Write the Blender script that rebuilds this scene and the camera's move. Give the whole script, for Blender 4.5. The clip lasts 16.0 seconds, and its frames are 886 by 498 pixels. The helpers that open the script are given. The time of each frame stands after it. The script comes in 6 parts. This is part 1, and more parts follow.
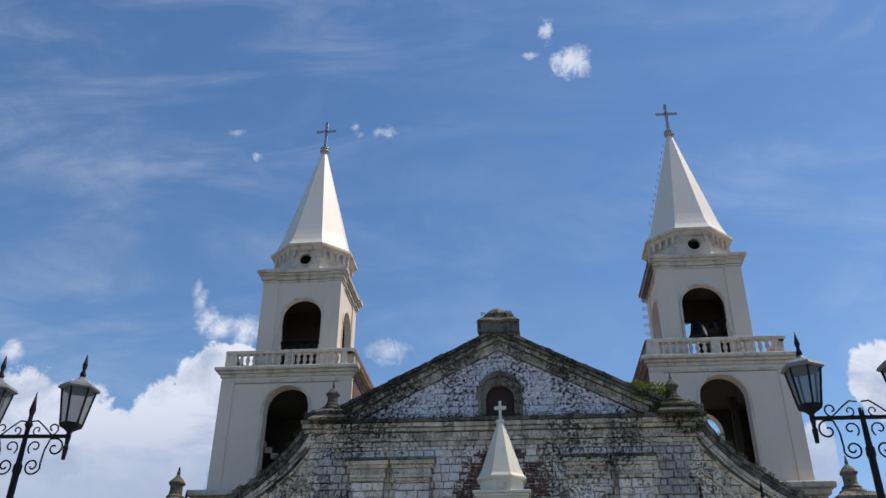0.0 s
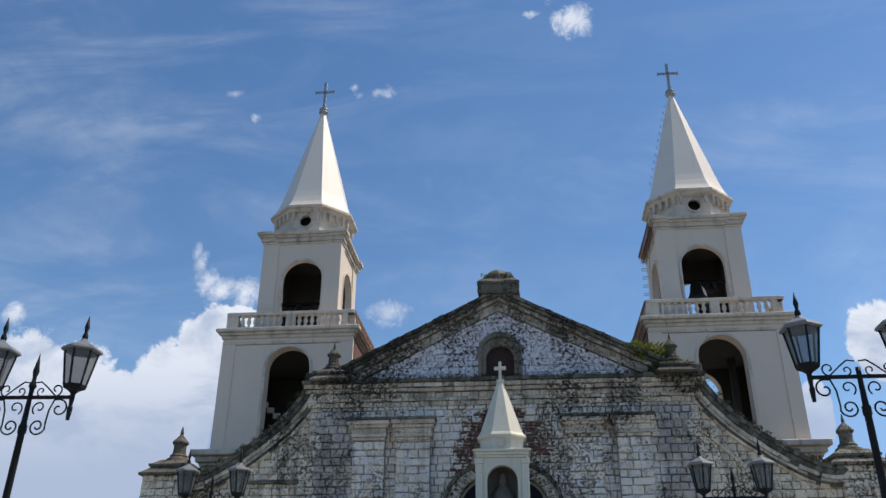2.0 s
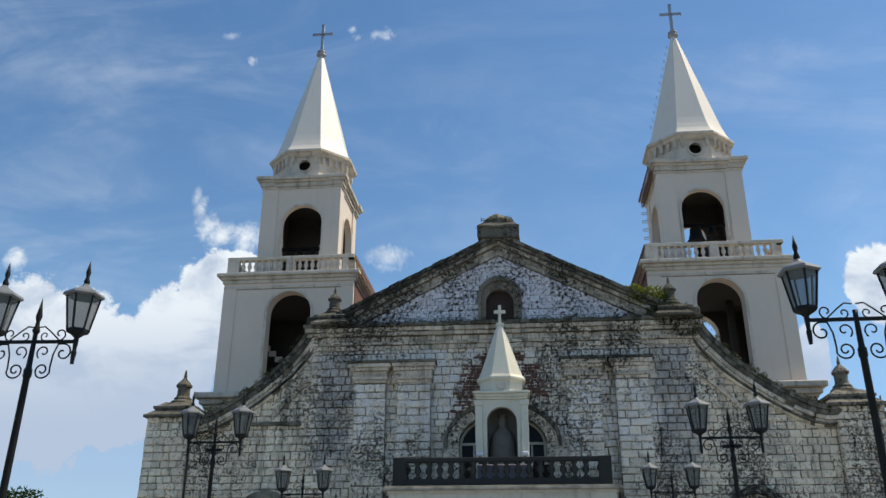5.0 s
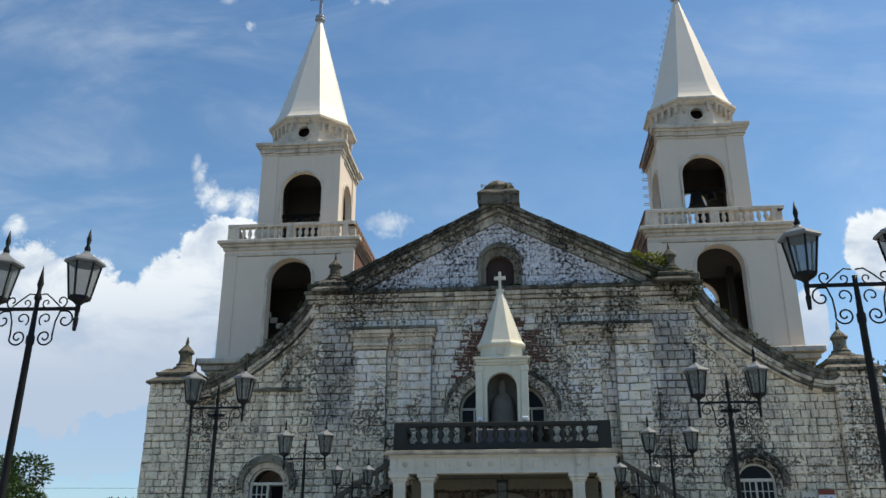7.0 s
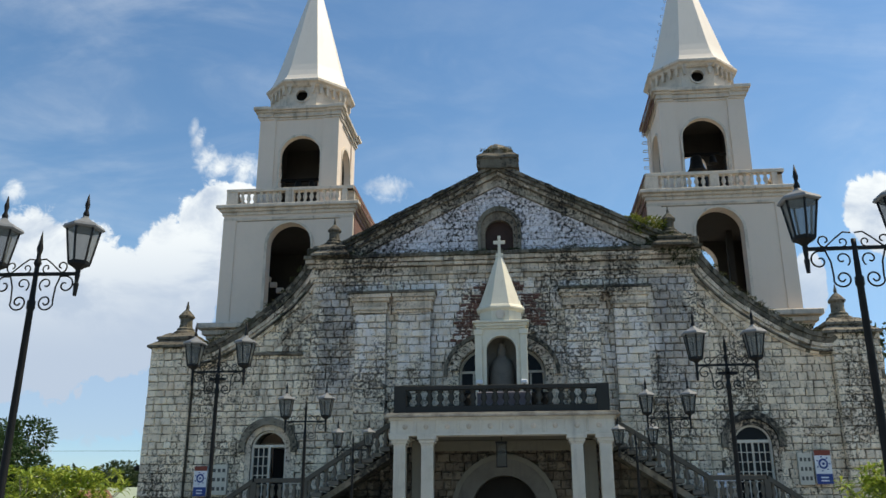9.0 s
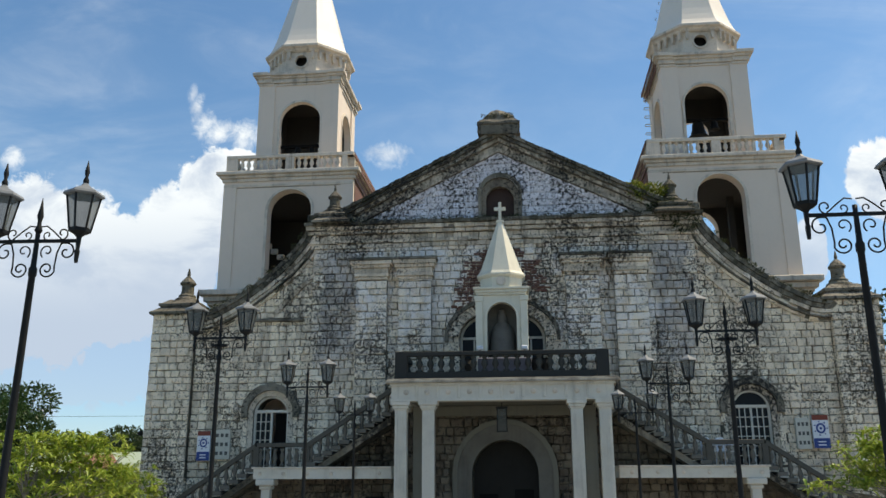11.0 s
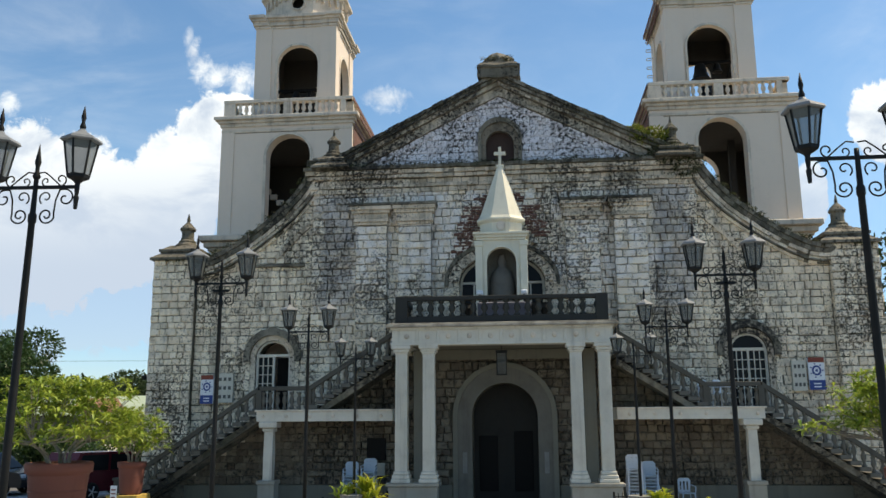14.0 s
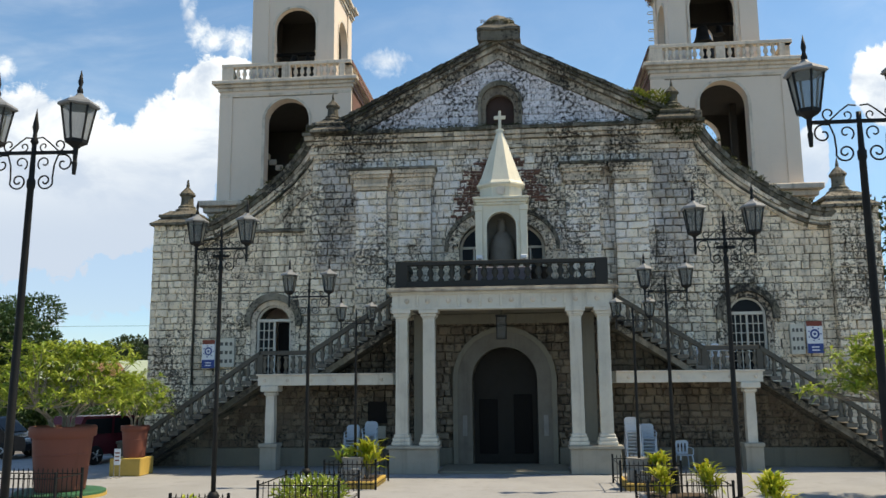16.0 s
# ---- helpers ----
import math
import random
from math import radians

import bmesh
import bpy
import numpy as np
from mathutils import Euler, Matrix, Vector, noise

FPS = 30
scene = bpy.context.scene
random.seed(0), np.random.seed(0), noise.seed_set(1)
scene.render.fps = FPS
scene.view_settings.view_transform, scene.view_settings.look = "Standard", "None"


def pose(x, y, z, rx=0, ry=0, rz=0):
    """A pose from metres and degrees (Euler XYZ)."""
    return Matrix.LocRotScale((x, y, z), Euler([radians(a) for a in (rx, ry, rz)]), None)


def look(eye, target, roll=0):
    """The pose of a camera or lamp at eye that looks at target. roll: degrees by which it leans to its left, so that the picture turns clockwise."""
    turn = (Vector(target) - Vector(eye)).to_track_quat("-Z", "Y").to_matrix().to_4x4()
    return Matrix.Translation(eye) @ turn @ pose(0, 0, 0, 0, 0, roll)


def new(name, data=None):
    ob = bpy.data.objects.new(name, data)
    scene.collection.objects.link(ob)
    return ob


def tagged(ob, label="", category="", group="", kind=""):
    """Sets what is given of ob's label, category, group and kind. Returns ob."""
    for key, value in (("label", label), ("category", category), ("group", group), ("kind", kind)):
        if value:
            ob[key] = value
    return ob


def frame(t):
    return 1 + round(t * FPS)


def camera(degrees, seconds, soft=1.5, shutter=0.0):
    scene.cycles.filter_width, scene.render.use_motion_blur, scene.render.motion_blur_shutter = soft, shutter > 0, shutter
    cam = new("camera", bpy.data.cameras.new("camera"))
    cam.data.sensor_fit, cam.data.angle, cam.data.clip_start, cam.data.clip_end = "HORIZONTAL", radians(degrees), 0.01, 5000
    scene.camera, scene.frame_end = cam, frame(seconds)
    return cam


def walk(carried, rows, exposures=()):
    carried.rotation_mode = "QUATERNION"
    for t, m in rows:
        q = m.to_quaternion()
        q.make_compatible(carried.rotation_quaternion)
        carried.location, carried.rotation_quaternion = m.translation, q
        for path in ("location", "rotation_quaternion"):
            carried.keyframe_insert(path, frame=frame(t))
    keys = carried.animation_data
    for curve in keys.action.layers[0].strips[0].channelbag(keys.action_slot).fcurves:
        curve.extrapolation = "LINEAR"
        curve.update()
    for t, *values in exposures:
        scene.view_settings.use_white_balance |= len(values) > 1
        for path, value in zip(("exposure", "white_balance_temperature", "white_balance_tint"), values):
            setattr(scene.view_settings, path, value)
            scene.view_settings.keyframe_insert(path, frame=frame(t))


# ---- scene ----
cam = camera(55.47, 16.0, soft=1.5)
EYE = (0.76, -29.0, 2.75)
# seconds, degrees turned to the left, degrees looking up, degrees leaning to the left
ROWS = [
    (0.0, 5.57, 28.55, 0.44),
    (0.5, 5.55, 27.89, 0.41),
    (1.0, 5.57, 27.22, 0.39),
    (1.5, 5.57, 26.55, 0.34),
    (2.0, 5.55, 25.93, 0.28),
    (2.5, 5.53, 25.38, 0.25),
    (3.0, 5.56, 24.72, 0.27),
    (3.5, 5.56, 24.14, 0.20),
    (4.0, 5.55, 23.41, 0.18),
    (6.5, 5.51, 20.52, 0.01),
    (7.0, 5.54, 19.88, -0.00),
    (7.5, 5.56, 19.21, -0.00),
    (8.0, 5.51, 18.58, -0.09),
    (8.5, 5.51, 17.99, -0.07),
    (9.0, 5.49, 17.45, -0.16),
    (11.5, 5.55, 14.50, -0.23),
    (12.0, 5.53, 13.80, -0.30),
    (12.5, 5.53, 13.23, -0.35),
    (13.0, 5.52, 12.63, -0.39),
    (13.5, 5.55, 12.14, -0.34),
    (14.0, 5.55, 11.45, -0.38),
    (14.5, 5.56, 10.90, -0.44),
    (15.0, 5.54, 10.29, -0.45),
    (15.5, 5.54, 9.76, -0.50),
    (16.0, 5.56, 9.06, -0.49),
]
walk(cam, [(t, pose(*EYE) @ pose(0, 0, 0, 0, 0, yaw) @ pose(0, 0, 0, 90 + up) @ pose(0, 0, 0, 0, 0, lean)) for t, yaw, up, lean in ROWS],
     exposures=((0.0, 0.13, 7150, 15), (4.0, 0.27, 7450, 10), (8.5, 0.42, 7900, 8), (12.5, 0.56, 8200, 8), (16.0, 0.68, 8450, 9)))

# ---- sky and sun ----
SUN_TO = Vector((0.62, 0.17, 1.0)).normalized()
world = bpy.data.worlds.new("sky")
scene.world = world
world.use_nodes = True
wn, wl = world.node_tree.nodes, world.node_tree.links
wn.clear()


def wnode(kind, **props):
    n = wn.new(kind)
    for k, v in props.items():
        if k == "operation":
            n.operation = v
        elif k == "blend_type":
            n.blend_type = v
    return n


def wmath(op, a, b=None):
    n = wnode("ShaderNodeMath", operation=op)
    for i, v in enumerate((a, b)):
        if v is None:
            continue
        if isinstance(v, (int, float)):
            n.inputs[i].default_value = v
        else:
            wl.new(v, n.inputs[i])
    return n.outputs[0]


sky = wn.new("ShaderNodeTexSky")
sky.sky_type = "NISHITA"
sky.sun_disc = False
sky.sun_elevation = math.asin(SUN_TO.z)
sky.sun_rotation = math.atan2(SUN_TO.x, SUN_TO.y)
sky.air_density, sky.dust_density, sky.ozone_density = 1.0, 0.15, 4.0
co = wn.new("ShaderNodeTexCoord")
sep = wn.new("ShaderNodeSeparateXYZ")
wl.new(co.outputs["Generated"], sep.inputs[0])


def wsmooth(v, lo, hi):
    n = wn.new("ShaderNodeMapRange")
    n.interpolation_type = "SMOOTHSTEP"
    n.inputs["From Min"].default_value, n.inputs["From Max"].default_value = lo, hi
    wl.new(v, n.inputs["Value"])
    return n.outputs[0]


def wnoise(scale, detail, rough=0.55, dist=0.0, stretch=(1, 1, 1), shift=(0, 0, 0)):
    mp = wn.new("ShaderNodeMapping")
    mp.inputs["Scale"].default_value = stretch
    mp.inputs["Location"].default_value = shift
    wl.new(co.outputs["Generated"], mp.inputs[0])
    n = wn.new("ShaderNodeTexNoise")
    n.inputs["Scale"].default_value, n.inputs["Detail"].default_value = scale, detail
    n.inputs["Roughness"].default_value, n.inputs["Distortion"].default_value = rough, dist
    wl.new(mp.outputs[0], n.inputs[0])
    return n.outputs[0]


puff = wmath("MULTIPLY", wmath("SUBTRACT", wnoise(14.0, 8, 0.62, 0.3), 0.5), 2.4)
fine = wmath("MULTIPLY", wmath("SUBTRACT", wnoise(55.0, 8, 0.68, 0.6), 0.5), 2.4)
az = wmath("DIVIDE", sep.outputs[0], wmath("MAXIMUM", sep.outputs[1], 0.05))
el = wmath("DIVIDE", sep.outputs[2], wmath("MAXIMUM", sep.outputs[1], 0.05))
PUFFS = ((-0.663, 0.256, 0.073, 0.124, 0.9, 1.00), (-0.594, 0.246, 0.099, 0.108, 0.9, 1.00), (-0.514, 0.240, 0.090, 0.085, 0.9, 1.00), (-0.445, 0.271, 0.063, 0.092, 0.9, 1.00), (-0.388, 0.332, 0.059, 0.082, 1.0, 1.00), (-0.434, 0.497, 0.009, 0.018, 1.4, 0.75), (-0.426, 0.477, 0.015, 0.024, 1.5, 0.95), (-0.413, 0.456, 0.021, 0.025, 1.5, 1.00), (-0.392, 0.441, 0.030, 0.024, 1.5, 1.00), (-0.361, 0.436, 0.038, 0.027, 1.5, 1.00), (-0.381, 0.387, 0.047, 0.029, 1.0, 1.00), (-0.676, 0.417, 0.024, 0.025, 1.4, 0.90), (-0.163, 0.402, 0.037, 0.021, 1.4, 0.85), (0.435, 0.344, 0.045, 0.052, 1.0, 1.00), (0.342, 0.261, 0.018, 0.041, 1.2, 0.90), (0.407, 0.359, 0.026, 0.021, 1.6, 0.80), (-0.565, 0.158, 0.247, 0.072, 1.2, 0.48), (0.093, 0.863, 0.037, 0.040, 2.0, 0.90), (0.061, 0.925, 0.017, 0.030, 2.2, 0.80), (-0.193, 0.746, 0.039, 0.017, 2.2, 0.85), (-0.377, 0.712, 0.011, 0.014, 2.2, 0.60), (-0.229, 0.761, 0.012, 0.010, 2.4, 0.60), (-0.411, 0.761, 0.019, 0.010, 2.4, 0.35), (0.036, 0.879, 0.019, 0.009, 2.4, 0.60), (-0.587, 0.080, 0.026, 0.018, 1.6, 0.80), (-0.533, 0.086, 0.017, 0.018, 1.6, 0.75))
total = None
for ca, ce, wa, we, ragged, dense in PUFFS:
    da = wmath("DIVIDE", wmath("SUBTRACT", az, ca), wa)
    de = wmath("DIVIDE", wmath("SUBTRACT", el, ce), we)
    d = wmath("SQRT", wmath("ADD", wmath("MULTIPLY", da, da), wmath("MULTIPLY", de, de)))
    edge = wmath("ADD", wmath("MULTIPLY", puff, ragged * (0.35 if ragged < 1.3 else 0.55)), wmath("MULTIPLY", fine, ragged * (0.24 if ragged < 1.3 else 0.5)))
    v = wmath("MULTIPLY", wsmooth(wmath("SUBTRACT", wmath("ADD", 1.1 if ragged < 1.3 else 0.98, edge), d), 0.0, 0.15 if ragged < 1.3 else 1.15), dense)
    total = v if total is None else wmath("MAXIMUM", total, v)
# thin high veil
veil = wmath("MULTIPLY", wsmooth(wnoise(2.6, 6, 0.62, 0.8, (1.0, 1.0, 2.2), (0.3, 0.1, 0.7)), 0.46, 0.8), 0.2)
total = wmath("MAXIMUM", total, veil)
# combed ice-cloud streaks, slanting down to the right and denser in the west
flat = wn.new("ShaderNodeCombineXYZ")
wl.new(az, flat.inputs[0])
wl.new(el, flat.inputs[1])
comb = wn.new("ShaderNodeMapping")
comb.inputs["Rotation"].default_value = (0, 0, radians(-22))
comb.inputs["Scale"].default_value = (1.3, 4.2, 1.0)
wl.new(flat.outputs[0], comb.inputs[0])
hair = wn.new("ShaderNodeTexNoise")
for k, v in (("Scale", 1.9), ("Detail", 7), ("Roughness", 0.58), ("Distortion", 0.7)):
    hair.inputs[k].default_value = v
wl.new(comb.outputs[0], hair.inputs[0])
streaks = wmath("MULTIPLY", wsmooth(hair.outputs[0], 0.38, 0.80), wmath("ADD", wmath("MULTIPLY", wsmooth(az, 0.1, -0.5), 0.22), 0.06))
total = wmath("MAXIMUM", total, streaks)
# the bank is a little greyer in its folds
shade = wn.new("ShaderNodeMix")
shade.data_type = "RGBA"
wl.new(wmath("MULTIPLY", wsmooth(wnoise(9.0, 6, 0.6, 0.4, (1, 1, 1.5), (0.4, 0.0, 0.09)), 0.33, 0.56), wsmooth(el, 0.18, 0.40)), shade.inputs["Factor"])
shade.inputs["A"].default_value = (2.65, 3.5, 5.1, 1)
shade.inputs["B"].default_value = (5.1, 5.9, 7.1, 1)
mix = wn.new("ShaderNodeMix")
mix.data_type = "RGBA"
wl.new(total, mix.inputs["Factor"])
rich = wn.new("ShaderNodeHueSaturation")
rich.inputs["Saturation"].default_value = 1.17
wl.new(sky.outputs[0], rich.inputs["Color"])
low = wn.new("ShaderNodeMix")
low.data_type, low.blend_type = "RGBA", "MULTIPLY"
low.inputs["B"].default_value = (0.53, 0.67, 0.92, 1)
wl.new(wsmooth(sep.outputs[2], 0.30, 0.0), low.inputs["Factor"])
wl.new(rich.outputs[0], low.inputs["A"])
wl.new(low.outputs["Result"], mix.inputs["A"])
wl.new(shade.outputs["Result"], mix.inputs["B"])
bg = wn.new("ShaderNodeBackground")
bg.inputs["Strength"].default_value = 0.13
wl.new(mix.outputs["Result"], bg.inputs[0])
wo = wn.new("ShaderNodeOutputWorld")
wl.new(bg.outputs[0], wo.inputs[0])

sun = bpy.data.lights.new("sun", "SUN")
sun.energy, sun.angle, sun.color = 3.6, radians(0.55), (1.0, 0.95, 0.87)
new("sun", sun).matrix_world = look(SUN_TO * 60, (0, 0, 0))

# ---- materials ----


class Nodes:
    """A small hand for writing a node material."""

    def __init__(self, name, rough=0.8, metal=0.0):
        self.mat = bpy.data.materials.new(name)
        self.mat.use_nodes = True
        self.t = self.mat.node_tree
        self.bsdf = self.t.nodes["Principled BSDF"]
        self.bsdf.inputs["Roughness"].default_value = rough
        self.bsdf.inputs["Metallic"].default_value = metal
        self.bsdf.inputs["Specular IOR Level"].default_value = 0.3
        self.co = self.t.nodes.new("ShaderNodeNewGeometry").outputs["Position"]

    def link(self, a, b):
        self.t.links.new(a, b)

    def put(self, socket, v):
        if isinstance(v, (int, float)):
            socket.default_value = v
        elif isinstance(v, tuple):
            socket.default_value = (*v, 1.0) if len(v) == 3 else v
        else:
            self.link(v, socket)

    def noise(self, scale, detail=5, rough=0.55, stretch=(1, 1, 1), dist=0.0, shift=(0, 0, 0)):
        mp = self.t.nodes.new("ShaderNodeMapping")
        mp.inputs["Scale"].default_value = stretch
        mp.inputs["Location"].default_value = shift
        self.link(self.co, mp.inputs[0])
        n = self.t.nodes.new("ShaderNodeTexNoise")
        n.inputs["Scale"].default_value, n.inputs["Detail"].default_value = scale, detail
        n.inputs["Roughness"].default_value, n.inputs["Distortion"].default_value = rough, dist
        self.link(mp.outputs[0], n.inputs[0])
        return n.outputs[0]

    def ramp(self, v, lo, hi, a=0.0, b=1.0):
        n = self.t.nodes.new("ShaderNodeMapRange")
        n.interpolation_type = "SMOOTHSTEP"
        for k, x in (("From Min", lo), ("From Max", hi), ("To Min", a), ("To Max", b)):
            n.inputs[k].default_value = x
        self.link(v, n.inputs["Value"])
        return n.outputs[0]

    def math(self, op, a, b=0.0):
        n = self.t.nodes.new("ShaderNodeMath")
        n.operation = op
        self.put(n.inputs[0], a)
        self.put(n.inputs[1], b)
        return n.outputs[0]

    def mix(self, fac, a, b, how="MIX"):
        n = self.t.nodes.new("ShaderNodeMix")
        n.data_type, n.blend_type = "RGBA", how
        self.put(n.inputs["Factor"], fac)
        self.put(n.inputs["A"], a)
        self.put(n.inputs["B"], b)
        return n.outputs["Result"]

    def random(self):
        g = self.t.nodes.new("ShaderNodeNewGeometry").outputs["Random Per Island"]
        o = self.t.nodes.new("ShaderNodeObjectInfo").outputs["Random"]
        return self.math("FRACT", self.math("ADD", g, o))

    def done(self, colour, bump=None, strength=0.4, dist=0.02, rough=None):
        self.put(self.bsdf.inputs["Base Color"], colour)
        if rough is not None:
            self.put(self.bsdf.inputs["Roughness"], rough)
        if bump is not None:
            n = self.t.nodes.new("ShaderNodeBump")
            n.inputs["Strength"].default_value, n.inputs["Distance"].default_value = strength, dist
            self.link(bump, n.inputs["Height"])
            self.link(n.outputs[0], self.bsdf.inputs["Normal"])
        return self.mat


def stone_material(name, pale, grey, mould, moss=0.0, streak=0.5, damp=0.13, speck=10.0, smear=0.0, base=0.0, whitewash=0.1):
    m = Nodes(name, 0.92)
    r = m.random()
    c = m.mix(m.ramp(r, 0.05, 0.8), grey, pale)
    c = m.mix(m.ramp(m.noise(0.35, 4, 0.6), 0.42, 0.66, 0.0, 0.5), c, (pale[0] * 0.92, pale[1] * 0.86, pale[2] * 0.84))
    dark = tuple(x * 0.42 for x in grey)
    c = m.mix(m.ramp(m.noise(3.0, 7, 0.7), 0.48, 0.68, 0.0, 0.6), c, dark)
    # rain streaks
    c = m.mix(m.ramp(m.noise(1.3, 6, 0.64, (1.7, 1.0, 0.13)), 0.5, 0.70, 0.0, streak), c, tuple(x * 0.22 for x in grey))
    # black mould: a few specks on clean stone, closing up in the damp patches
    zone = m.ramp(m.noise(0.5, 5, 0.62, (1.0, 1.0, 0.7), shift=(3, 0, 7)), 0.36, 0.68, base, base + damp)
    spot = m.ramp(m.math("ADD", m.noise(speck, 8, 0.76), zone), 0.575, 0.66)
    if smear:
        # old cement smeared over stone and joint alike, and the grey run-off beside the outer pilasters
        c = m.mix(m.ramp(m.noise(0.75, 5, 0.66, shift=(1, 4, 2)), 0.53, 0.62, 0.0, smear * 0.6), c, (0.40, 0.365, 0.31))
        xyz = m.t.nodes.new("ShaderNodeSeparateXYZ")
        m.link(m.co, xyz.inputs[0])
        ax = m.math("ABSOLUTE", m.math("ADD", xyz.outputs[0], m.math("MULTIPLY", m.math("SUBTRACT", m.noise(1.4, 4), 0.5), 1.1)))
        # traces of old whitewash on the middle bay
        wash = m.math("MULTIPLY", m.ramp(ax, 7.0, 6.2), m.ramp(xyz.outputs[2], 5.6, 8.2))
        c = m.mix(m.math("MULTIPLY", wash, m.ramp(m.noise(1.7, 6, 0.68, shift=(5, 1, 3)), 0.40, 0.60, 0.1, whitewash)), c, (0.93, 0.88, 0.83))
        lane = m.math("MULTIPLY", m.ramp(ax, 5.05, 5.35), m.ramp(ax, 6.65, 6.3))
        lane = m.math("MULTIPLY", lane, m.ramp(m.math("ADD", xyz.outputs[2], m.math("MULTIPLY", m.noise(0.8, 4), 3.0)), 7.2, 8.6))
        c = m.mix(m.math("MULTIPLY", lane, m.ramp(m.noise(2.2, 6, 0.7), 0.30, 0.62, 0.25, 0.15 + smear)), c, (0.18, 0.172, 0.168))
    if moss:
        g = m.math("MULTIPLY", m.ramp(m.noise(1.1, 6, 0.65, shift=(9, 2, 1)), 0.44, 0.68), moss)
        c = m.mix(g, c, (0.045, 0.052, 0.022))
    c = m.mix(m.math("MULTIPLY", spot, mould), c, (0.03, 0.028, 0.024))
    b = m.math("ADD", m.noise(11.0, 7, 0.7), m.noise(40.0, 3, 0.6))
    return m.done(c, b, 0.8, 0.035)


def plain_material(name, colour, rough=0.6, metal=0.0, wear=0.25, scale=3.0, dark=None, streak=0.0, bump=0.15):
    m = Nodes(name, rough, metal)
    dark = dark or tuple(x * 0.55 for x in colour)
    c = m.mix(m.ramp(m.noise(scale, 6, 0.6), 0.42, 0.75, 0.0, wear), colour, dark)
    c = m.mix(m.ramp(m.noise(scale * 9, 3, 0.6), 0.5, 0.8, 0.0, wear * 0.6), c, dark)
    if streak:
        c = m.mix(m.ramp(m.noise(1.6, 5, 0.6, (2.2, 2.2, 0.12)), 0.52, 0.78, 0.0, streak), c, tuple(x * 0.3 for x in colour))
    return m.done(c, m.noise(scale * 12, 4), bump, 0.01)


STONE = stone_material("coral_stone", (0.99, 0.852, 0.65), (0.745, 0.628, 0.475), 0.9, 0.0, 0.6, 0.14, 12.0, 0.5, 0.0, 0.75)
MORTAR = stone_material("dark_mortar", (0.23, 0.20, 0.15), (0.15, 0.13, 0.095), 0.5, 0.2, 0.5, 0.13, 10.0, 0.5)
CORNICE = stone_material("mossy_cornice_stone", (0.90, 0.775, 0.61), (0.60, 0.51, 0.39), 1.0, 0.25, 0.75, 0.14, 11.0)
RAKE = stone_material("blackened_coping_stone", (0.27, 0.24, 0.185), (0.10, 0.092, 0.07), 1.0, 0.5, 0.85, 0.17, 9.0)
OLDSTONE = stone_material("old_gable_stone", (0.66, 0.575, 0.45), (0.34, 0.295, 0.225), 1.0, 0.4, 0.85, 0.16, 9.0)
# brown stone, its colour also darkened to carry shade under stairs and portico
SHADEDBROWN = stone_material("brown_stone_with_shade", (0.25, 0.21, 0.155), (0.135, 0.108, 0.08), 0.9, 0.0, 0.5)
PLASTER = stone_material("whitewashed_tympanum", (0.88, 0.86, 0.88), (0.78, 0.75, 0.76), 1.0, 0.0, 0.3, 0.08, 9.0, 0.0, 0.052)
PLASTERJOINT = stone_material("sooty_whitewash_joint", (0.50, 0.48, 0.48), (0.30, 0.29, 0.29), 1.0, 0.0, 0.4, 0.2, 8.0)


def brick_material():
    m = Nodes("bare_red_brick", 0.9)
    c = m.mix(m.random(), (0.15, 0.072, 0.053), (0.23, 0.13, 0.10))
    c = m.mix(m.ramp(m.noise(3.0, 6, 0.65), 0.45, 0.7, 0.0, 0.7), c, (0.10, 0.075, 0.06))
    return m.done(c, m.noise(25.0, 5), 0.6, 0.02)


BRICK = brick_material()
CREAM = plain_material("cream_render", (0.74, 0.62, 0.50), 0.75, 0, 0.16, 0.8, (0.46, 0.42, 0.35), 0.10)
TRIM = plain_material("pale_trim_render", (0.68, 0.59, 0.475), 0.75, 0, 0.55, 1.8, (0.22, 0.20, 0.16), 0.75)
SPIRE = plain_material("cream_metal_spire", (0.76, 0.69, 0.585), 0.5, 0, 0.15, 0.9, (0.62, 0.55, 0.46), 0.12)
WHITEPAINT = plain_material("white_painted_concrete", (0.64, 0.60, 0.505), 0.6, 0, 0.45, 1.5, (0.40, 0.37, 0.31), 0.5)
PEDESTAL = plain_material("pale_cement_pedestal", (0.33, 0.31, 0.255), 0.85, 0, 0.4, 1.5, (0.2, 0.19, 0.16), 0.4)
SHRINE = plain_material("ivory_painted_shrine", (0.70, 0.66, 0.525), 0.55, 0, 0.3, 1.5, (0.50, 0.46, 0.35), 0.25)
DARKSTONE = plain_material("black_painted_balustrade", (0.030, 0.030, 0.026), 0.75, 0, 0.5, 2.5, (0.025, 0.025, 0.025), 0.3)
GREYSTONE = plain_material("weathered_grey_baluster", (0.085, 0.08, 0.066), 0.85, 0, 0.6, 3.0, (0.07, 0.066, 0.055), 0.6, 0.4)
BALUSTER = plain_material("pale_grey_baluster", (0.25, 0.245, 0.225), 0.8, 0, 0.5, 4.0, (0.16, 0.155, 0.14), 0.4, 0.3)
DARKBAL = plain_material("dark_weathered_baluster", (0.045, 0.045, 0.038), 0.8, 0, 0.5, 4.0, (0.025, 0.025, 0.02), 0.4, 0.3)
# cement grey of the dado; also used as painted shade under the portico
DADO_SHADE = plain_material("grey_cement_and_portico_shade", (0.20, 0.188, 0.145), 0.85, 0, 0.4, 1.2, (0.13, 0.125, 0.11), 0.4)
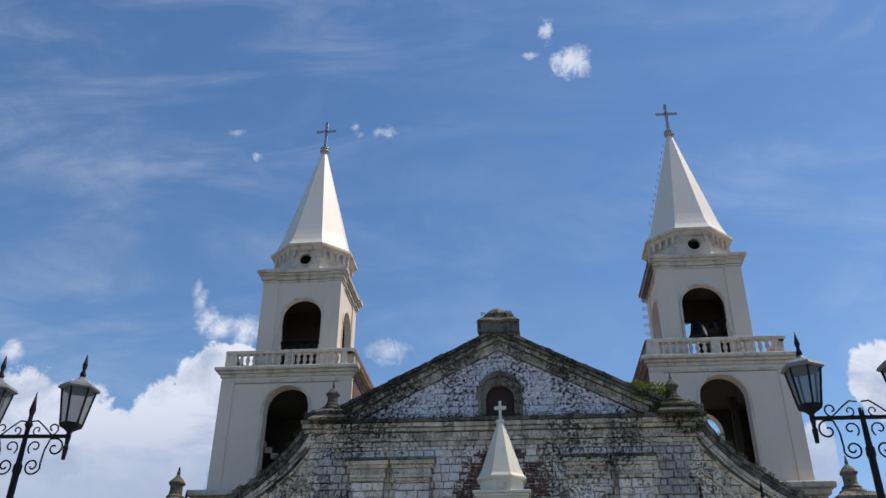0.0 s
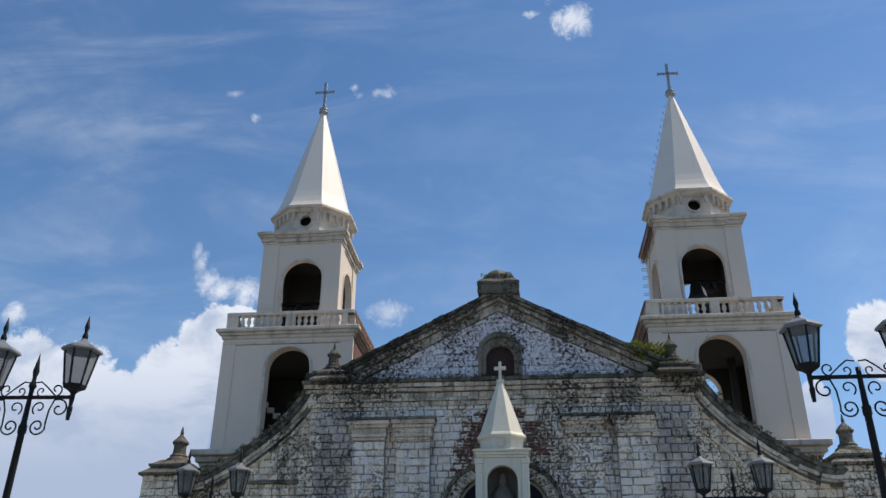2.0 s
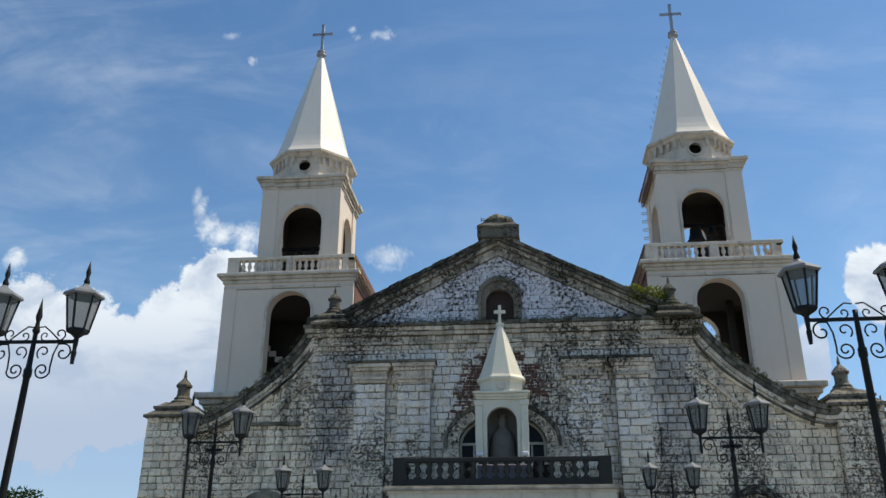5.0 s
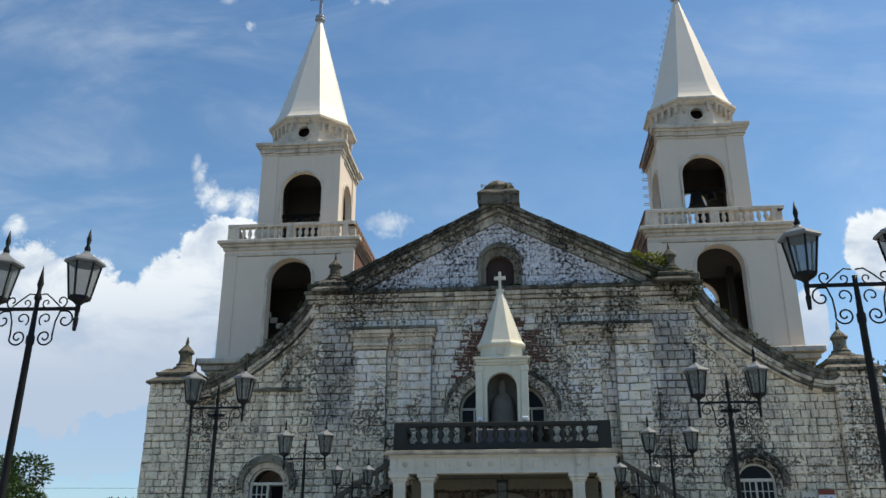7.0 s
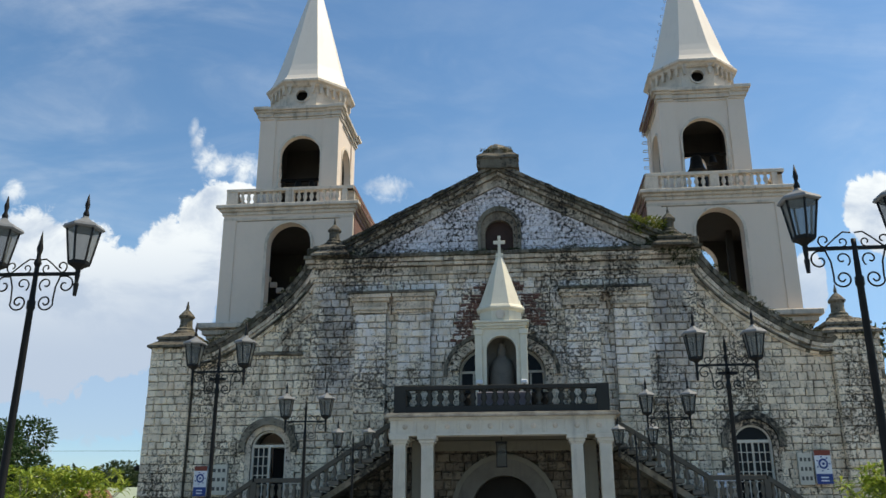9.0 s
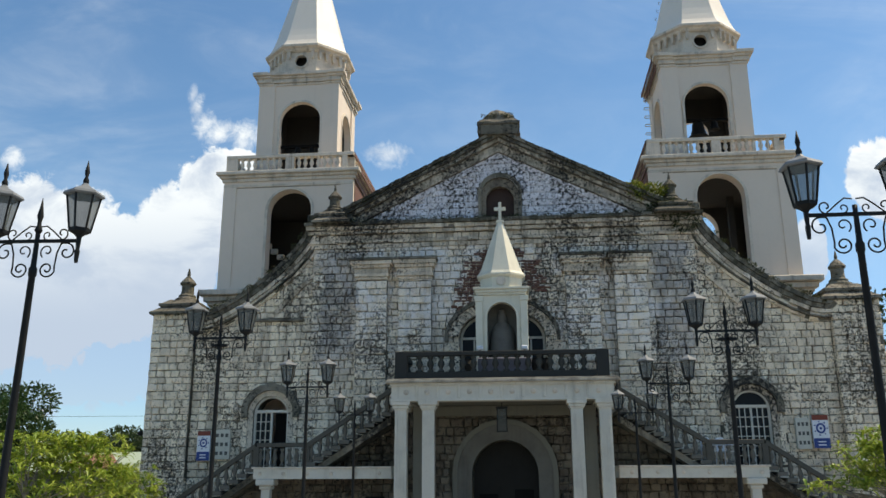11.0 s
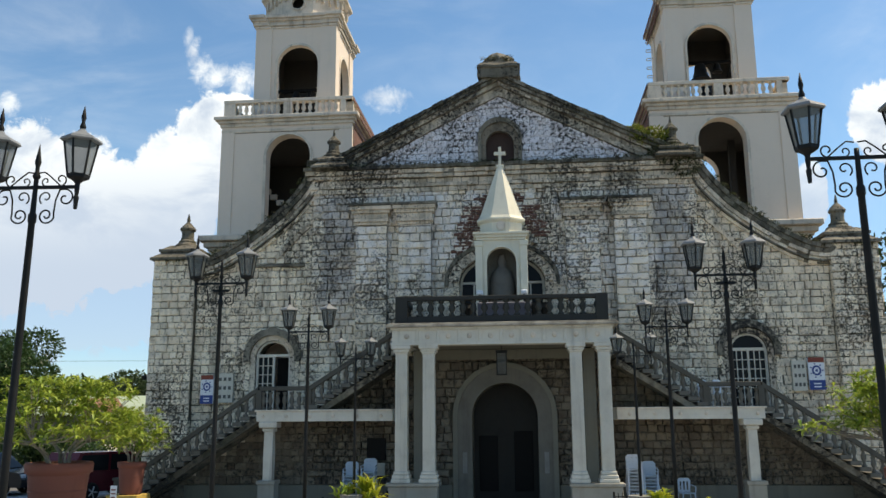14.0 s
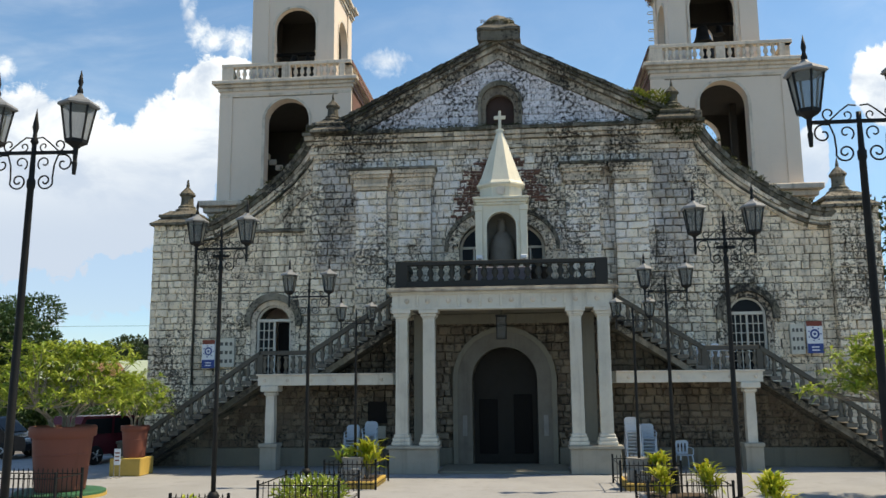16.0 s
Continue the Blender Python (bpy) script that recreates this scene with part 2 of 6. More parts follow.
# near-black for dark wood, and for openings whose shade is painted
WOODSHADE = plain_material("black_wood_and_shade", (0.007, 0.006, 0.005), 0.8, 0, 0.4, 4.0)
# near-black: the shade of the tower interiors is put into this colour
INSIDE = plain_material("shade_dark_inner_wall", (0.05, 0.046, 0.04), 0.9, 0, 0.5, 1.0)
IRON = plain_material("black_painted_iron", (0.010, 0.011, 0.011), 0.6, 0, 0.3, 5.0, (0.035, 0.03, 0.024))
ZINC = plain_material("greyish_lantern_roof", (0.20, 0.21, 0.21), 0.5, 0, 0.4, 8.0)
BRONZE = plain_material("dark_bell_bronze", (0.022, 0.021, 0.019), 0.5, 0.3, 0.4, 6.0)
STEEL = plain_material("galvanised_cross_steel", (0.42, 0.42, 0.42), 0.45, 0.7, 0.3, 6.0)
TERRACOTTA = plain_material("terracotta", (0.19, 0.066, 0.046), 0.75, 0, 0.35, 2.5, (0.22, 0.07, 0.05), 0.25)
YELLOW = plain_material("yellow_painted_kerb", (0.46, 0.31, 0.08), 0.7, 0, 0.4, 3.0)
GREENPAINT = plain_material("green_painted_kerb", (0.03, 0.12, 0.06), 0.7, 0, 0.4, 3.0)
SOIL = plain_material("dark_soil", (0.07, 0.05, 0.035), 0.95, 0, 0.5, 8.0, None, 0, 0.8)
BARK = plain_material("pale_grey_bark", (0.26, 0.23, 0.19), 0.9, 0, 0.5, 9.0, None, 0, 0.5)
BLUEPLASTIC = plain_material("pale_blue_plastic", (0.40, 0.49, 0.57), 0.4, 0, 0.1, 4.0)
WHITEPLASTIC = plain_material("white_plastic", (0.72, 0.73, 0.74), 0.4, 0, 0.1, 4.0)
BURGUNDY = plain_material("burgundy_car_paint", (0.10, 0.014, 0.022), 0.2, 0.1, 0.05, 3.0, None, 0, 0.0)
BLACKCAR = plain_material("black_car_paint", (0.012, 0.012, 0.014), 0.2, 0.1, 0.05, 3.0, None, 0, 0.0)
RUBBER = plain_material("black_rubber", (0.015, 0.015, 0.015), 0.8)
BOARD = plain_material("faded_white_board", (0.56, 0.53, 0.44), 0.6, 0, 0.3, 5.0)
PBLUE = plain_material("printed_blue", (0.025, 0.06, 0.22), 0.5)
PRED = plain_material("printed_red_brown", (0.22, 0.05, 0.03), 0.5)
PWHITE = plain_material("printed_white", (0.72, 0.74, 0.76), 0.5)
PGREY = plain_material("printed_grey_letters", (0.09, 0.09, 0.08), 0.6)
ROOFGREEN = plain_material("pale_green_roof_sheet", (0.36, 0.42, 0.30), 0.6, 0, 0.4, 0.6)
CLOTH = plain_material("faded_blue_cloth", (0.20, 0.205, 0.25), 0.85)
STATUE = plain_material("grey_stone_figure", (0.15, 0.14, 0.12), 0.8, 0, 0.5, 4.0)


def glass_material(name, colour, rough, alpha):
    m = Nodes(name, rough)
    m.bsdf.inputs["Alpha"].default_value = alpha
    m.bsdf.inputs["Specular IOR Level"].default_value = 0.5
    return m.done(colour)


HANGGLASS = glass_material("clear_smoked_glass", (0.03, 0.03, 0.028), 0.2, 0.4)
LAMPGLASS = glass_material("frosted_lantern_glass", (0.13, 0.145, 0.135), 0.3, 0.6)
DARKGLASS = glass_material("dark_window_glass", (0.012, 0.014, 0.016), 0.12, 1.0)
IRON.node_tree.nodes["Principled BSDF"].inputs["Specular IOR Level"].default_value = 0.2
DARKGLASS.node_tree.nodes["Principled BSDF"].inputs["Specular IOR Level"].default_value = 0.08


def ground_material(name, a, b, stain):
    m = Nodes(name, 0.85)
    c = m.mix(m.ramp(m.noise(0.25, 6, 0.6), 0.35, 0.65), a, b)
    c = m.mix(m.ramp(m.noise(1.8, 6, 0.65), 0.5, 0.75, 0, 0.5), c, stain)
    c = m.mix(m.ramp(m.noise(60.0, 3, 0.6), 0.45, 0.7, 0, 0.35), c, stain)
    return m.done(c, m.noise(35.0, 5), 0.35, 0.01)


CONCRETE = ground_material("worn_concrete_court", (0.305, 0.31, 0.31), (0.255, 0.26, 0.26), (0.17, 0.165, 0.155))
EARTH = ground_material("dusty_asphalt", (0.15, 0.145, 0.135), (0.11, 0.105, 0.10), (0.06, 0.058, 0.055))


def leaf_material(name, a, b, gloss=0.45):
    m = Nodes(name, gloss)
    c = m.mix(m.random(), a, b)
    m.bsdf.inputs["Transmission Weight"].default_value = 0.0
    c = m.mix(m.ramp(m.noise(1.5, 3), 0.4, 0.7, 0, 0.5), c, tuple(x * 0.6 for x in a))
    mat = m.done(c)
    tr = m.t.nodes.new("ShaderNodeBsdfTranslucent")
    m.link(c, tr.inputs[0])
    mx = m.t.nodes.new("ShaderNodeMixShader")
    mx.inputs[0].default_value = 0.3
    m.link(m.bsdf.outputs[0], mx.inputs[1])
    m.link(tr.outputs[0], mx.inputs[2])
    m.link(mx.outputs[0], m.t.nodes["Material Output"].inputs[0])
    return mat


LEAF = leaf_material("bright_shrub_leaf", (0.15, 0.25, 0.03), (0.44, 0.49, 0.085))
TREELEAF = leaf_material("deep_green_tree_leaf", (0.022, 0.055, 0.015), (0.06, 0.11, 0.03))
FARLEAF = leaf_material("far_tree_leaf", (0.03, 0.055, 0.02), (0.07, 0.10, 0.035))
CROTON = leaf_material("yellow_croton_leaf", (0.52, 0.50, 0.05), (0.20, 0.30, 0.03))
WEED = leaf_material("weed_leaf", (0.10, 0.15, 0.02), (0.30, 0.28, 0.05))
MOSSLEAF = leaf_material("dark_moss_tuft", (0.03, 0.04, 0.012), (0.08, 0.085, 0.03))
FLOWER = plain_material("white_blossom", (0.8, 0.8, 0.75), 0.6)

# ---- shaping helpers ----


def mesh_of(name, bm):
    bmesh.ops.recalc_face_normals(bm, faces=bm.faces[:])
    me = bpy.data.meshes.new(name)
    bm.to_mesh(me)
    bm.free()
    return me


def part(name, bm, material, parent=None, label="", smooth=False):
    me = bm if isinstance(bm, bpy.types.Mesh) else mesh_of(name, bm)
    if not me.materials:
        me.materials.append(material)
    if smooth:
        me.shade_smooth()
    ob = new(name, me)
    if parent is not None:
        ob.parent = parent
    if label:
        ob["label"] = label
    return ob


def thing(name, label, category, group="", kind="", at=(0, 0, 0)):
    ob = new(name)
    ob.location = at
    return tagged(ob, label, category, group, kind)


def box(bm, x0, x1, y0, y1, z0, z1, bevel=0.0):
    m = Matrix.LocRotScale(((x0 + x1) / 2, (y0 + y1) / 2, (z0 + z1) / 2), None, (abs(x1 - x0), abs(y1 - y0), abs(z1 - z0)))
    made = bmesh.ops.create_cube(bm, size=1.0, matrix=m)
    if bevel:
        edges = list({e for v in made["verts"] for e in v.link_edges})
        bmesh.ops.bevel(bm, geom=edges, offset=bevel, segments=1, affect="EDGES")
    return bm


def boxes(*dims, bevel=0.0):
    bm = bmesh.new()
    for d in dims:
        box(bm, *d, bevel=bevel)
    return bm


def lathe(profile, segs=12, at=(0, 0, 0), bm=None, turn=0.0, sx=1.0, sy=1.0):
    """profile: (radius, height) from the bottom up."""
    bm = bm or bmesh.new()
    rings = []
    for r, z in profile:
        rings.append([bm.verts.new((at[0] + sx * r * math.cos(turn + 2 * math.pi * i / segs), at[1] + sy * r * math.sin(turn + 2 * math.pi * i / segs), at[2] + z)) for i in range(segs)])
    for a, b in zip(rings, rings[1:]):
        for i in range(segs):
            bm.faces.new((a[i], a[(i + 1) % segs], b[(i + 1) % segs], b[i]))
    bm.faces.new(rings[0][::-1])
    bm.faces.new(rings[-1])
    return bm


def plate(outline, holes, d0, d1, put=lambda u, v, d: (u, d, v), bm=None):
    """A slab of the outline (u, v) with holes through it, from depth d0 to d1."""
    own = bmesh.new()
    for loop in (outline, *holes):
        vs = [own.verts.new((u, 0, v)) for u, v in loop]
        for a, b in zip(vs, vs[1:] + vs[:1]):
            own.edges.new((a, b))
    bmesh.ops.triangle_fill(own, use_beauty=True, use_dissolve=False, edges=own.edges[:])
    made = bmesh.ops.extrude_face_region(own, geom=own.faces[:])
    for v in [g for g in made["geom"] if isinstance(g, bmesh.types.BMVert)]:
        v.co.y = 1.0
    for v in own.verts:
        v.co = put(v.co.x, v.co.z, d1 if v.co.y > 0.5 else d0)
    if bm is None:
        return own
    tmp = bpy.data.meshes.new("tmp")
    own.to_mesh(tmp)
    own.free()
    bm.from_mesh(tmp)
    bpy.data.meshes.remove(tmp)
    return bm


def arch(cx, half, z0, top, n=14, rise=None):
    """An arched opening's outline, clockwise from its foot; the arch is round unless a rise is given."""
    rise = half if rise is None else rise
    zs = top - rise
    return [(cx - half, z0)] + [(cx - half * math.cos(math.pi * i / n), zs + rise * math.sin(math.pi * i / n)) for i in range(n + 1)] + [(cx + half, z0)]


def ring(outer, inner):
    """The band between two arched outlines, as one outline."""
    return outer + inner[::-1]


def tube(points, r, segs=6, bm=None, taper=1.0):
    bm = bm or bmesh.new()
    pts = [Vector(p) for p in points]
    rings = []
    for i, p in enumerate(pts):
        d = (pts[min(i + 1, len(pts) - 1)] - pts[max(i - 1, 0)]).normalized()
        side = d.orthogonal().normalized() if abs(d.y) > 0.99 else d.cross(Vector((0, 1, 0))).normalized()
        up = d.cross(side)
        rr = r * (1 + (taper - 1) * i / max(1, len(pts) - 1))
        rings.append([bm.verts.new(p + (side * math.cos(2 * math.pi * k / segs) + up * math.sin(2 * math.pi * k / segs)) * rr) for k in range(segs)])
    for a, b in zip(rings, rings[1:]):
        for k in range(segs):
            bm.faces.new((a[k], a[(k + 1) % segs], b[(k + 1) % segs], b[k]))
    bm.faces.new(rings[0][::-1])
    bm.faces.new(rings[-1])
    return bm


def sweep(path, section, bm=None):
    """A moulding: the section (out, up) carried along a path of (x, z) points; out runs towards the viewer (-y), up stands square to the path."""
    bm = bm or bmesh.new()
    rings = []
    for i, (x, z) in enumerate(path):
        a, b = path[max(i - 1, 0)], path[min(i + 1, len(path) - 1)]
        d = Vector((b[0] - a[0], b[1] - a[1])).normalized()
        n = Vector((-d.y, d.x))
        if n.y < 0:
            n = -n
        rings.append([bm.verts.new((x + n.x * u, -o, z + n.y * u)) for o, u in section])
    k = len(section)
    for a, b in zip(rings, rings[1:]):
        for i in range(k):
            bm.faces.new((a[i], a[(i + 1) % k], b[(i + 1) % k], b[i]))
    bm.faces.new(rings[0])
    bm.faces.new(rings[-1][::-1])
    return bm


def roughen(bm, amount, scale=2.0):
    for v in bm.verts:
        n = noise.noise_vector(v.co * scale)
        v.co += n * amount
    return bm


def pydata(name, verts, faces, material):
    me = bpy.data.meshes.new(name)
    me.from_pydata(verts, [], faces)
    me.materials.append(material)
    return me


# ---- ground ----
bm = bmesh.new()
bmesh.ops.create_grid(bm, x_segments=2, y_segments=2, size=900)
tagged(part("ground", bm, EARTH), "dusty grey asphalt ground reaching to the horizon", "ground", kind="structure")
court = tagged(part("pavement", boxes((-26, 26, -24.5, 4.0, -0.3, 0.012)), CONCRETE), "sunlit worn concrete church forecourt", "pavement", kind="structure")

# ---- church facade ----
church = thing("church_facade", "weathered grey coral-stone church front with a mossy pediment", "church")
VOLUTE = [(10.9, 8.42), (10.4, 8.52), (9.94, 8.74), (9.4, 9.05), (8.9, 9.40), (8.4, 9.78), (7.9, 10.21), (7.4, 10.78), (7.1, 11.2), (6.9, 11.62)]


def volute_z(x):
    x = abs(x)
    for (xa, za), (xb, zb) in zip(VOLUTE, VOLUTE[1:]):
        if xb <= x <= xa:
            return za + (zb - za) * (x - xa) / (xb - xa)
    return 8.5 if x > 10.9 else 11.6


top_half = [(12.55, 0.0), (12.55, 8.45)] + VOLUTE + [(6.6, 12.0), (5.9, 12.05)]
outline = top_half + [(0, 14.72)] + [(-x, z) for x, z in reversed(top_half)]
DOOR = arch(0, 1.10, 0.001, 3.95, 18)
WIN_L, WIN_R = arch(-8.07, 0.62, 3.1, 5.52), arch(8.12, 0.62, 3.1, 5.52)
MIDWIN = arch(0, 1.48, 5.7, 8.38, 18, 0.98)
part("wall", plate([(x, z) for x, z in outline], [[(u, max(v, 0.02)) for u, v in DOOR], WIN_L, WIN_R, MIDWIN, arch(0.02, 0.51, 11.45, 12.91)], 0.0, 0.9), MORTAR, church, "dark jointed backing of the stone front")
# niche: a dark recess set in a raised arch
part("niche_frame", plate(ring(arch(0.02, 0.66, 11.67, 13.22), arch(0.02, 0.50, 11.67, 12.90)), [], -0.14, -0.002), SHADEDBROWN, church, "grey niche surround")
part("niche_hood", roughen(plate(ring(arch(0.02, 0.78, 11.67, 13.40, 20), arch(0.02, 0.661, 11.67, 13.225, 20)), [], -0.22, -0.002), 0.02, 4.0), RAKE, church, "blackened hood moulding of the niche")
part("niche_back", plate(arch(0.02, 0.508, 11.46, 12.905), [], 0.10, 0.16), plain_material("rusty_niche_panel", (0.055, 0.03, 0.022), 0.7, 0, 0.5, 3.0), church, "rust-brown recessed niche panel")
# tympanum
part("tympanum", plate([(-4.75, 11.66), (4.75, 11.66), (0, 14.38)], [arch(0.02, 0.60, 11.70, 13.1)], -0.07, -0.003), PLASTERJOINT, church, "sooty joints of the whitewashed tympanum")

# stone blocks
OPEN = ((-8.07, 0.92, 3.0, 5.84), (8.12, 0.92, 3.0, 5.84), (0.0, 1.72, 0.0, 4.6), (0.0, 1.80, 5.7, 9.05))
rng = random.Random(7)


def block_rows():
    z = 0.62
    while z < 11.0:
        h = rng.choice((0.22, 0.25, 0.27, 0.24, 0.29))
        x = -12.52
        while x < 12.5:
            w = rng.choice((0.22, 0.28, 0.33, 0.38, 0.44, 0.31, 0.26))
            for edge in (-10.95, -6.75, 6.75, 10.95):
                if x < edge - 0.01 and x + w > edge - 0.13:
                    w = edge - x
            yield x, min(x + w, 12.52), z, z + h
            x += w
        z += h


def in_opening(x, z):
    for cx, half, z0, top in OPEN:
        if z0 < z < top and abs(x - cx) < half:
            zs = top - half
            if z < zs or (x - cx) ** 2 + (z - zs) ** 2 < half * half:
                return True
    return False


def block_front(x):
    """How far the wall stands out: the middle bay and the piers are a little proud."""
    a = abs(x)
    return 0.10 if a < 6.75 else (0.24 if a > 10.95 else 0.0)


blocks = []
for x0, x1, z0, z1 in block_rows():
    cx, cz = (x0 + x1) / 2, (z0 + z1) / 2
    if in_opening(cx, cz) or (abs(cx) < 6.9 and z0 > 10.62):
        continue
    g = 0.011
    lim = 0.64 if abs(cx) < 10.9 else 0.02
    tops = [min(z1 - g, volute_z(x) - lim if abs(x) > 6.9 else 10.745) for x in (x0 + g, x1 - g)]
    if max(tops) - z0 < 0.10 or x1 - x0 < 0.12:
        continue
    tops = [max(t, z0 + 0.04) for t in tops]
    blocks.append((x0 + g, x1 - g, z0 + g, tops[0], tops[1], block_front(cx) + rng.uniform(0.025, 0.07)))


def block_geometry(x0, x1, z0, ta, tb, out, base):
    j = lambda: rng.uniform(-0.018, 0.018)
    b = 0.028
    back = [(x0, base, z0), (x1, base, z0), (x1, base, tb), (x0, base, ta)]
    mid = [(p[0] + j(), -out + b, p[2] + j()) for p in back]
    front = [(x0 + b + j(), -out + j() * 0.6, z0 + b + j()), (x1 - b + j(), -out + j() * 0.6, z0 + b + j()), (x1 - b + j(), -out + j() * 0.6, tb - b + j()), (x0 + b + j(), -out + j() * 0.6, ta - b + j())]
    faces = [(8, 9, 10, 11)]
    for o in (0, 4):
        for i in range(4):
            k = (i + 1) % 4
            faces.append((o + i, o + k, o + 4 + k, o + 4 + i))
    return back + mid + front, faces


verts, faces, singles = [], [], []
bverts, bfaces = [], []
for bl in blocks:
    if bl[0] < -6.75 and 2.6 < bl[2] and len(singles) < 290:
        singles.append(bl)
        continue
    v, f = block_geometry(*bl, 0.01)
    # blocks below landing, flights and portico: shade painted into their brown
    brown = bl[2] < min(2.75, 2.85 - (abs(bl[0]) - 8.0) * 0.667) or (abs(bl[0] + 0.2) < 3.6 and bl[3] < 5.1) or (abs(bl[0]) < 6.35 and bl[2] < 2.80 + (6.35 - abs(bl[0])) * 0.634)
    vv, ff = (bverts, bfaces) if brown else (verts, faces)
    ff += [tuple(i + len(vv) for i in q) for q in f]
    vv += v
stuff = part("stone_block", pydata("stone_block", verts, faces, STONE), STONE, church)
tagged(stuff, "rough pale grey coral-stone blocks with dark joints", kind="stuff")

tagged(part("stone_block", pydata("stone_block", bverts, bfaces, SHADEDBROWN), SHADEDBROWN, church), "brown stone blocks round the entrance and under the stairs, darkened as painted shade", kind="stuff")

# whitewashed stones of the tympanum
vs, fs = [], []
z = 11.68
while z < 14.3:
    h = rng.choice((0.20, 0.23, 0.26))
    x = -4.75 + rng.uniform(0, 0.2)
    while x < 4.75:
        w = rng.choice((0.24, 0.30, 0.36, 0.44))
        ends = [min(z + h - 0.006, 14.34 - abs(q) * 0.5726) for q in (x + 0.006, x + w - 0.006)]
        if max(ends) - z > 0.08 and not (abs(x + w / 2 - 0.02) < 0.70 and z < 13.05):
            v, f = block_geometry(x + 0.006, x + w - 0.006, z + 0.006, max(ends[0], z + 0.03), max(ends[1], z + 0.03), 0.098 + rng.uniform(0, 0.012), -0.06)
            fs += [tuple(i + len(vs) for i in q) for q in f]
            vs += v
        x += w
    z += h
tagged(part("tympanum_stone", pydata("tympanum_stone", vs, fs, PLASTER), PLASTER, church), "whitewashed stones flecked with black mould", kind="stuff")

# pilasters of the middle bay, with stepped capitals
for cx, half in ((-4.56, 0.55), (-3.02, 0.58), (2.80, 0.57), (4.43, 0.55)):
    pil = part("pilaster", boxes((cx - half, cx + half, -0.30, -0.02, 4.45 if abs(cx) > 3.6 else 5.7, 9.50)), MORTAR, church)
    vs, fs = [], []
    z = 4.5 if abs(cx) > 3.6 else 5.75
    odd = 0
    while z < 9.45:
        h = rng.choice((0.22, 0.26, 0.30))
        cuts = [cx + rng.uniform(-0.15, 0.15)] if odd else [cx - 0.2 + rng.uniform(-0.1, 0.1), cx + 0.2 + rng.uniform(-0.1, 0.1)]
        marks = [cx - half - 0.01] + cuts + [cx + half + 0.01]
        spans = list(zip(marks, marks[1:]))
        for a, b in spans:
            v, f = block_geometry(a + 0.012, b - 0.012, z + 0.012, min(z + h, 9.5) - 0.012, min(z + h, 9.5) - 0.012, 0.36 + rng.uniform(0, 0.03), -0.25)
            fs += [tuple(i + len(vs) for i in q) for q in f]
            vs += v
        z += h
        odd ^= 1
    tagged(part("pilaster_stone", pydata("pilaster_stone", vs, fs, STONE), STONE, pil), kind="stuff")
    for o, z0, z1 in ((0.02, 9.50, 9.60), (0.08, 9.60, 9.72), (0.05, 9.72, 9.90), (0.12, 9.90, 10.02), (0.18, 10.02, 10.16), (0.22, 10.16, 10.26)):
        part("capital_course", roughen(boxes((cx - half - o, cx + half + o, -0.40 - o, -0.05, z0, z1), bevel=0.015), 0.02, 4.0), CORNICE if o < 0.2 else RAKE, pil)
# main cornice: each course a backing bar with its stones
STEPS = ((0.14, 10.72, 10.90), (0.22, 10.90, 11.02), (0.17, 11.02, 11.22), (0.30, 11.22, 11.36), (0.38, 11.36, 11.52), (0.46, 11.52, 11.66))


def piece_mesh(name, bm, material):
    me = mesh_of(name, bm)
    me.materials.append(material)
    return me


for i, (o, z0, z1) in enumerate(STEPS):
    m = CORNICE if i < 5 else RAKE
    w = 6.75 + o * 0.6
    course = part("cornice_course", boxes((-w + 0.02, w - 0.02, -o - 0.03, 0.0, z0 + 0.003, z1 - 0.016)), MORTAR, church)
    n = (41, 36, 45, 34, 39, 47)[i]
    sw = w / n
    alike = [piece_mesh("cornice_stone", roughen(boxes((-sw + 0.006, sw - 0.006, -o - 0.06, -o + 0.05, z0, z1 - 0.012), bevel=0.012), 0.018, 3.0 + k), m) for k in range(4)]
    for k in range(n):
        ob = new("cornice_stone", alike[rng.randrange(4)])
        ob.parent = course
        ob.location = (-w + sw * (2 * k + 1), rng.uniform(-0.03, 0.03), rng.uniform(-0.012, 0.008))
# raking cornices
RISE = math.atan2(3.02, 6.0)
for s in (-1, 1):
    for o, lo, hi, m in ((0.14, -0.78, -0.56, PLASTER), (0.24, -0.56, -0.42, OLDSTONE), (0.20, -0.42, -0.24, OLDSTONE), (0.36, -0.24, -0.10, OLDSTONE), (0.46, -0.10, 0.03, RAKE), (0.52, 0.03, 0.16, RAKE)):
        apex = 14.84
        t = math.tan(RISE)
        c = math.cos(RISE)
        zl, zh = apex + lo / c, apex + hi / c
        foot = 11.67
        xl, xh = (zl - foot) / t, (zh - foot) / t
        course = part("raking_course", plate([(0, zl + 0.004), (s * min(xl, 5.95), zl + 0.004 - min(xl, 5.95) * t), (s * min(xh, 5.95), zh - 0.016 - min(xh, 5.95) * t), (0, zh - 0.016)], [], -o + 0.03, 0.02), MORTAR, church)
        n = 30
        for k in range(n):
            a, b = min(xl, 5.95) * k / n + 0.004, min(xl, 5.95) * (k + 1) / n - 0.004
            e = rng.uniform(-0.035, 0.03)
            f = rng.uniform(0, 0.035)
            st = plate([(s * a, zl - a * t), (s * b, zl - b * t), (s * b, zh - f - b * t), (s * a, zh - f - a * t)], [], -o + e, -o + 0.06)
            part("coping_stone", st, m, course)
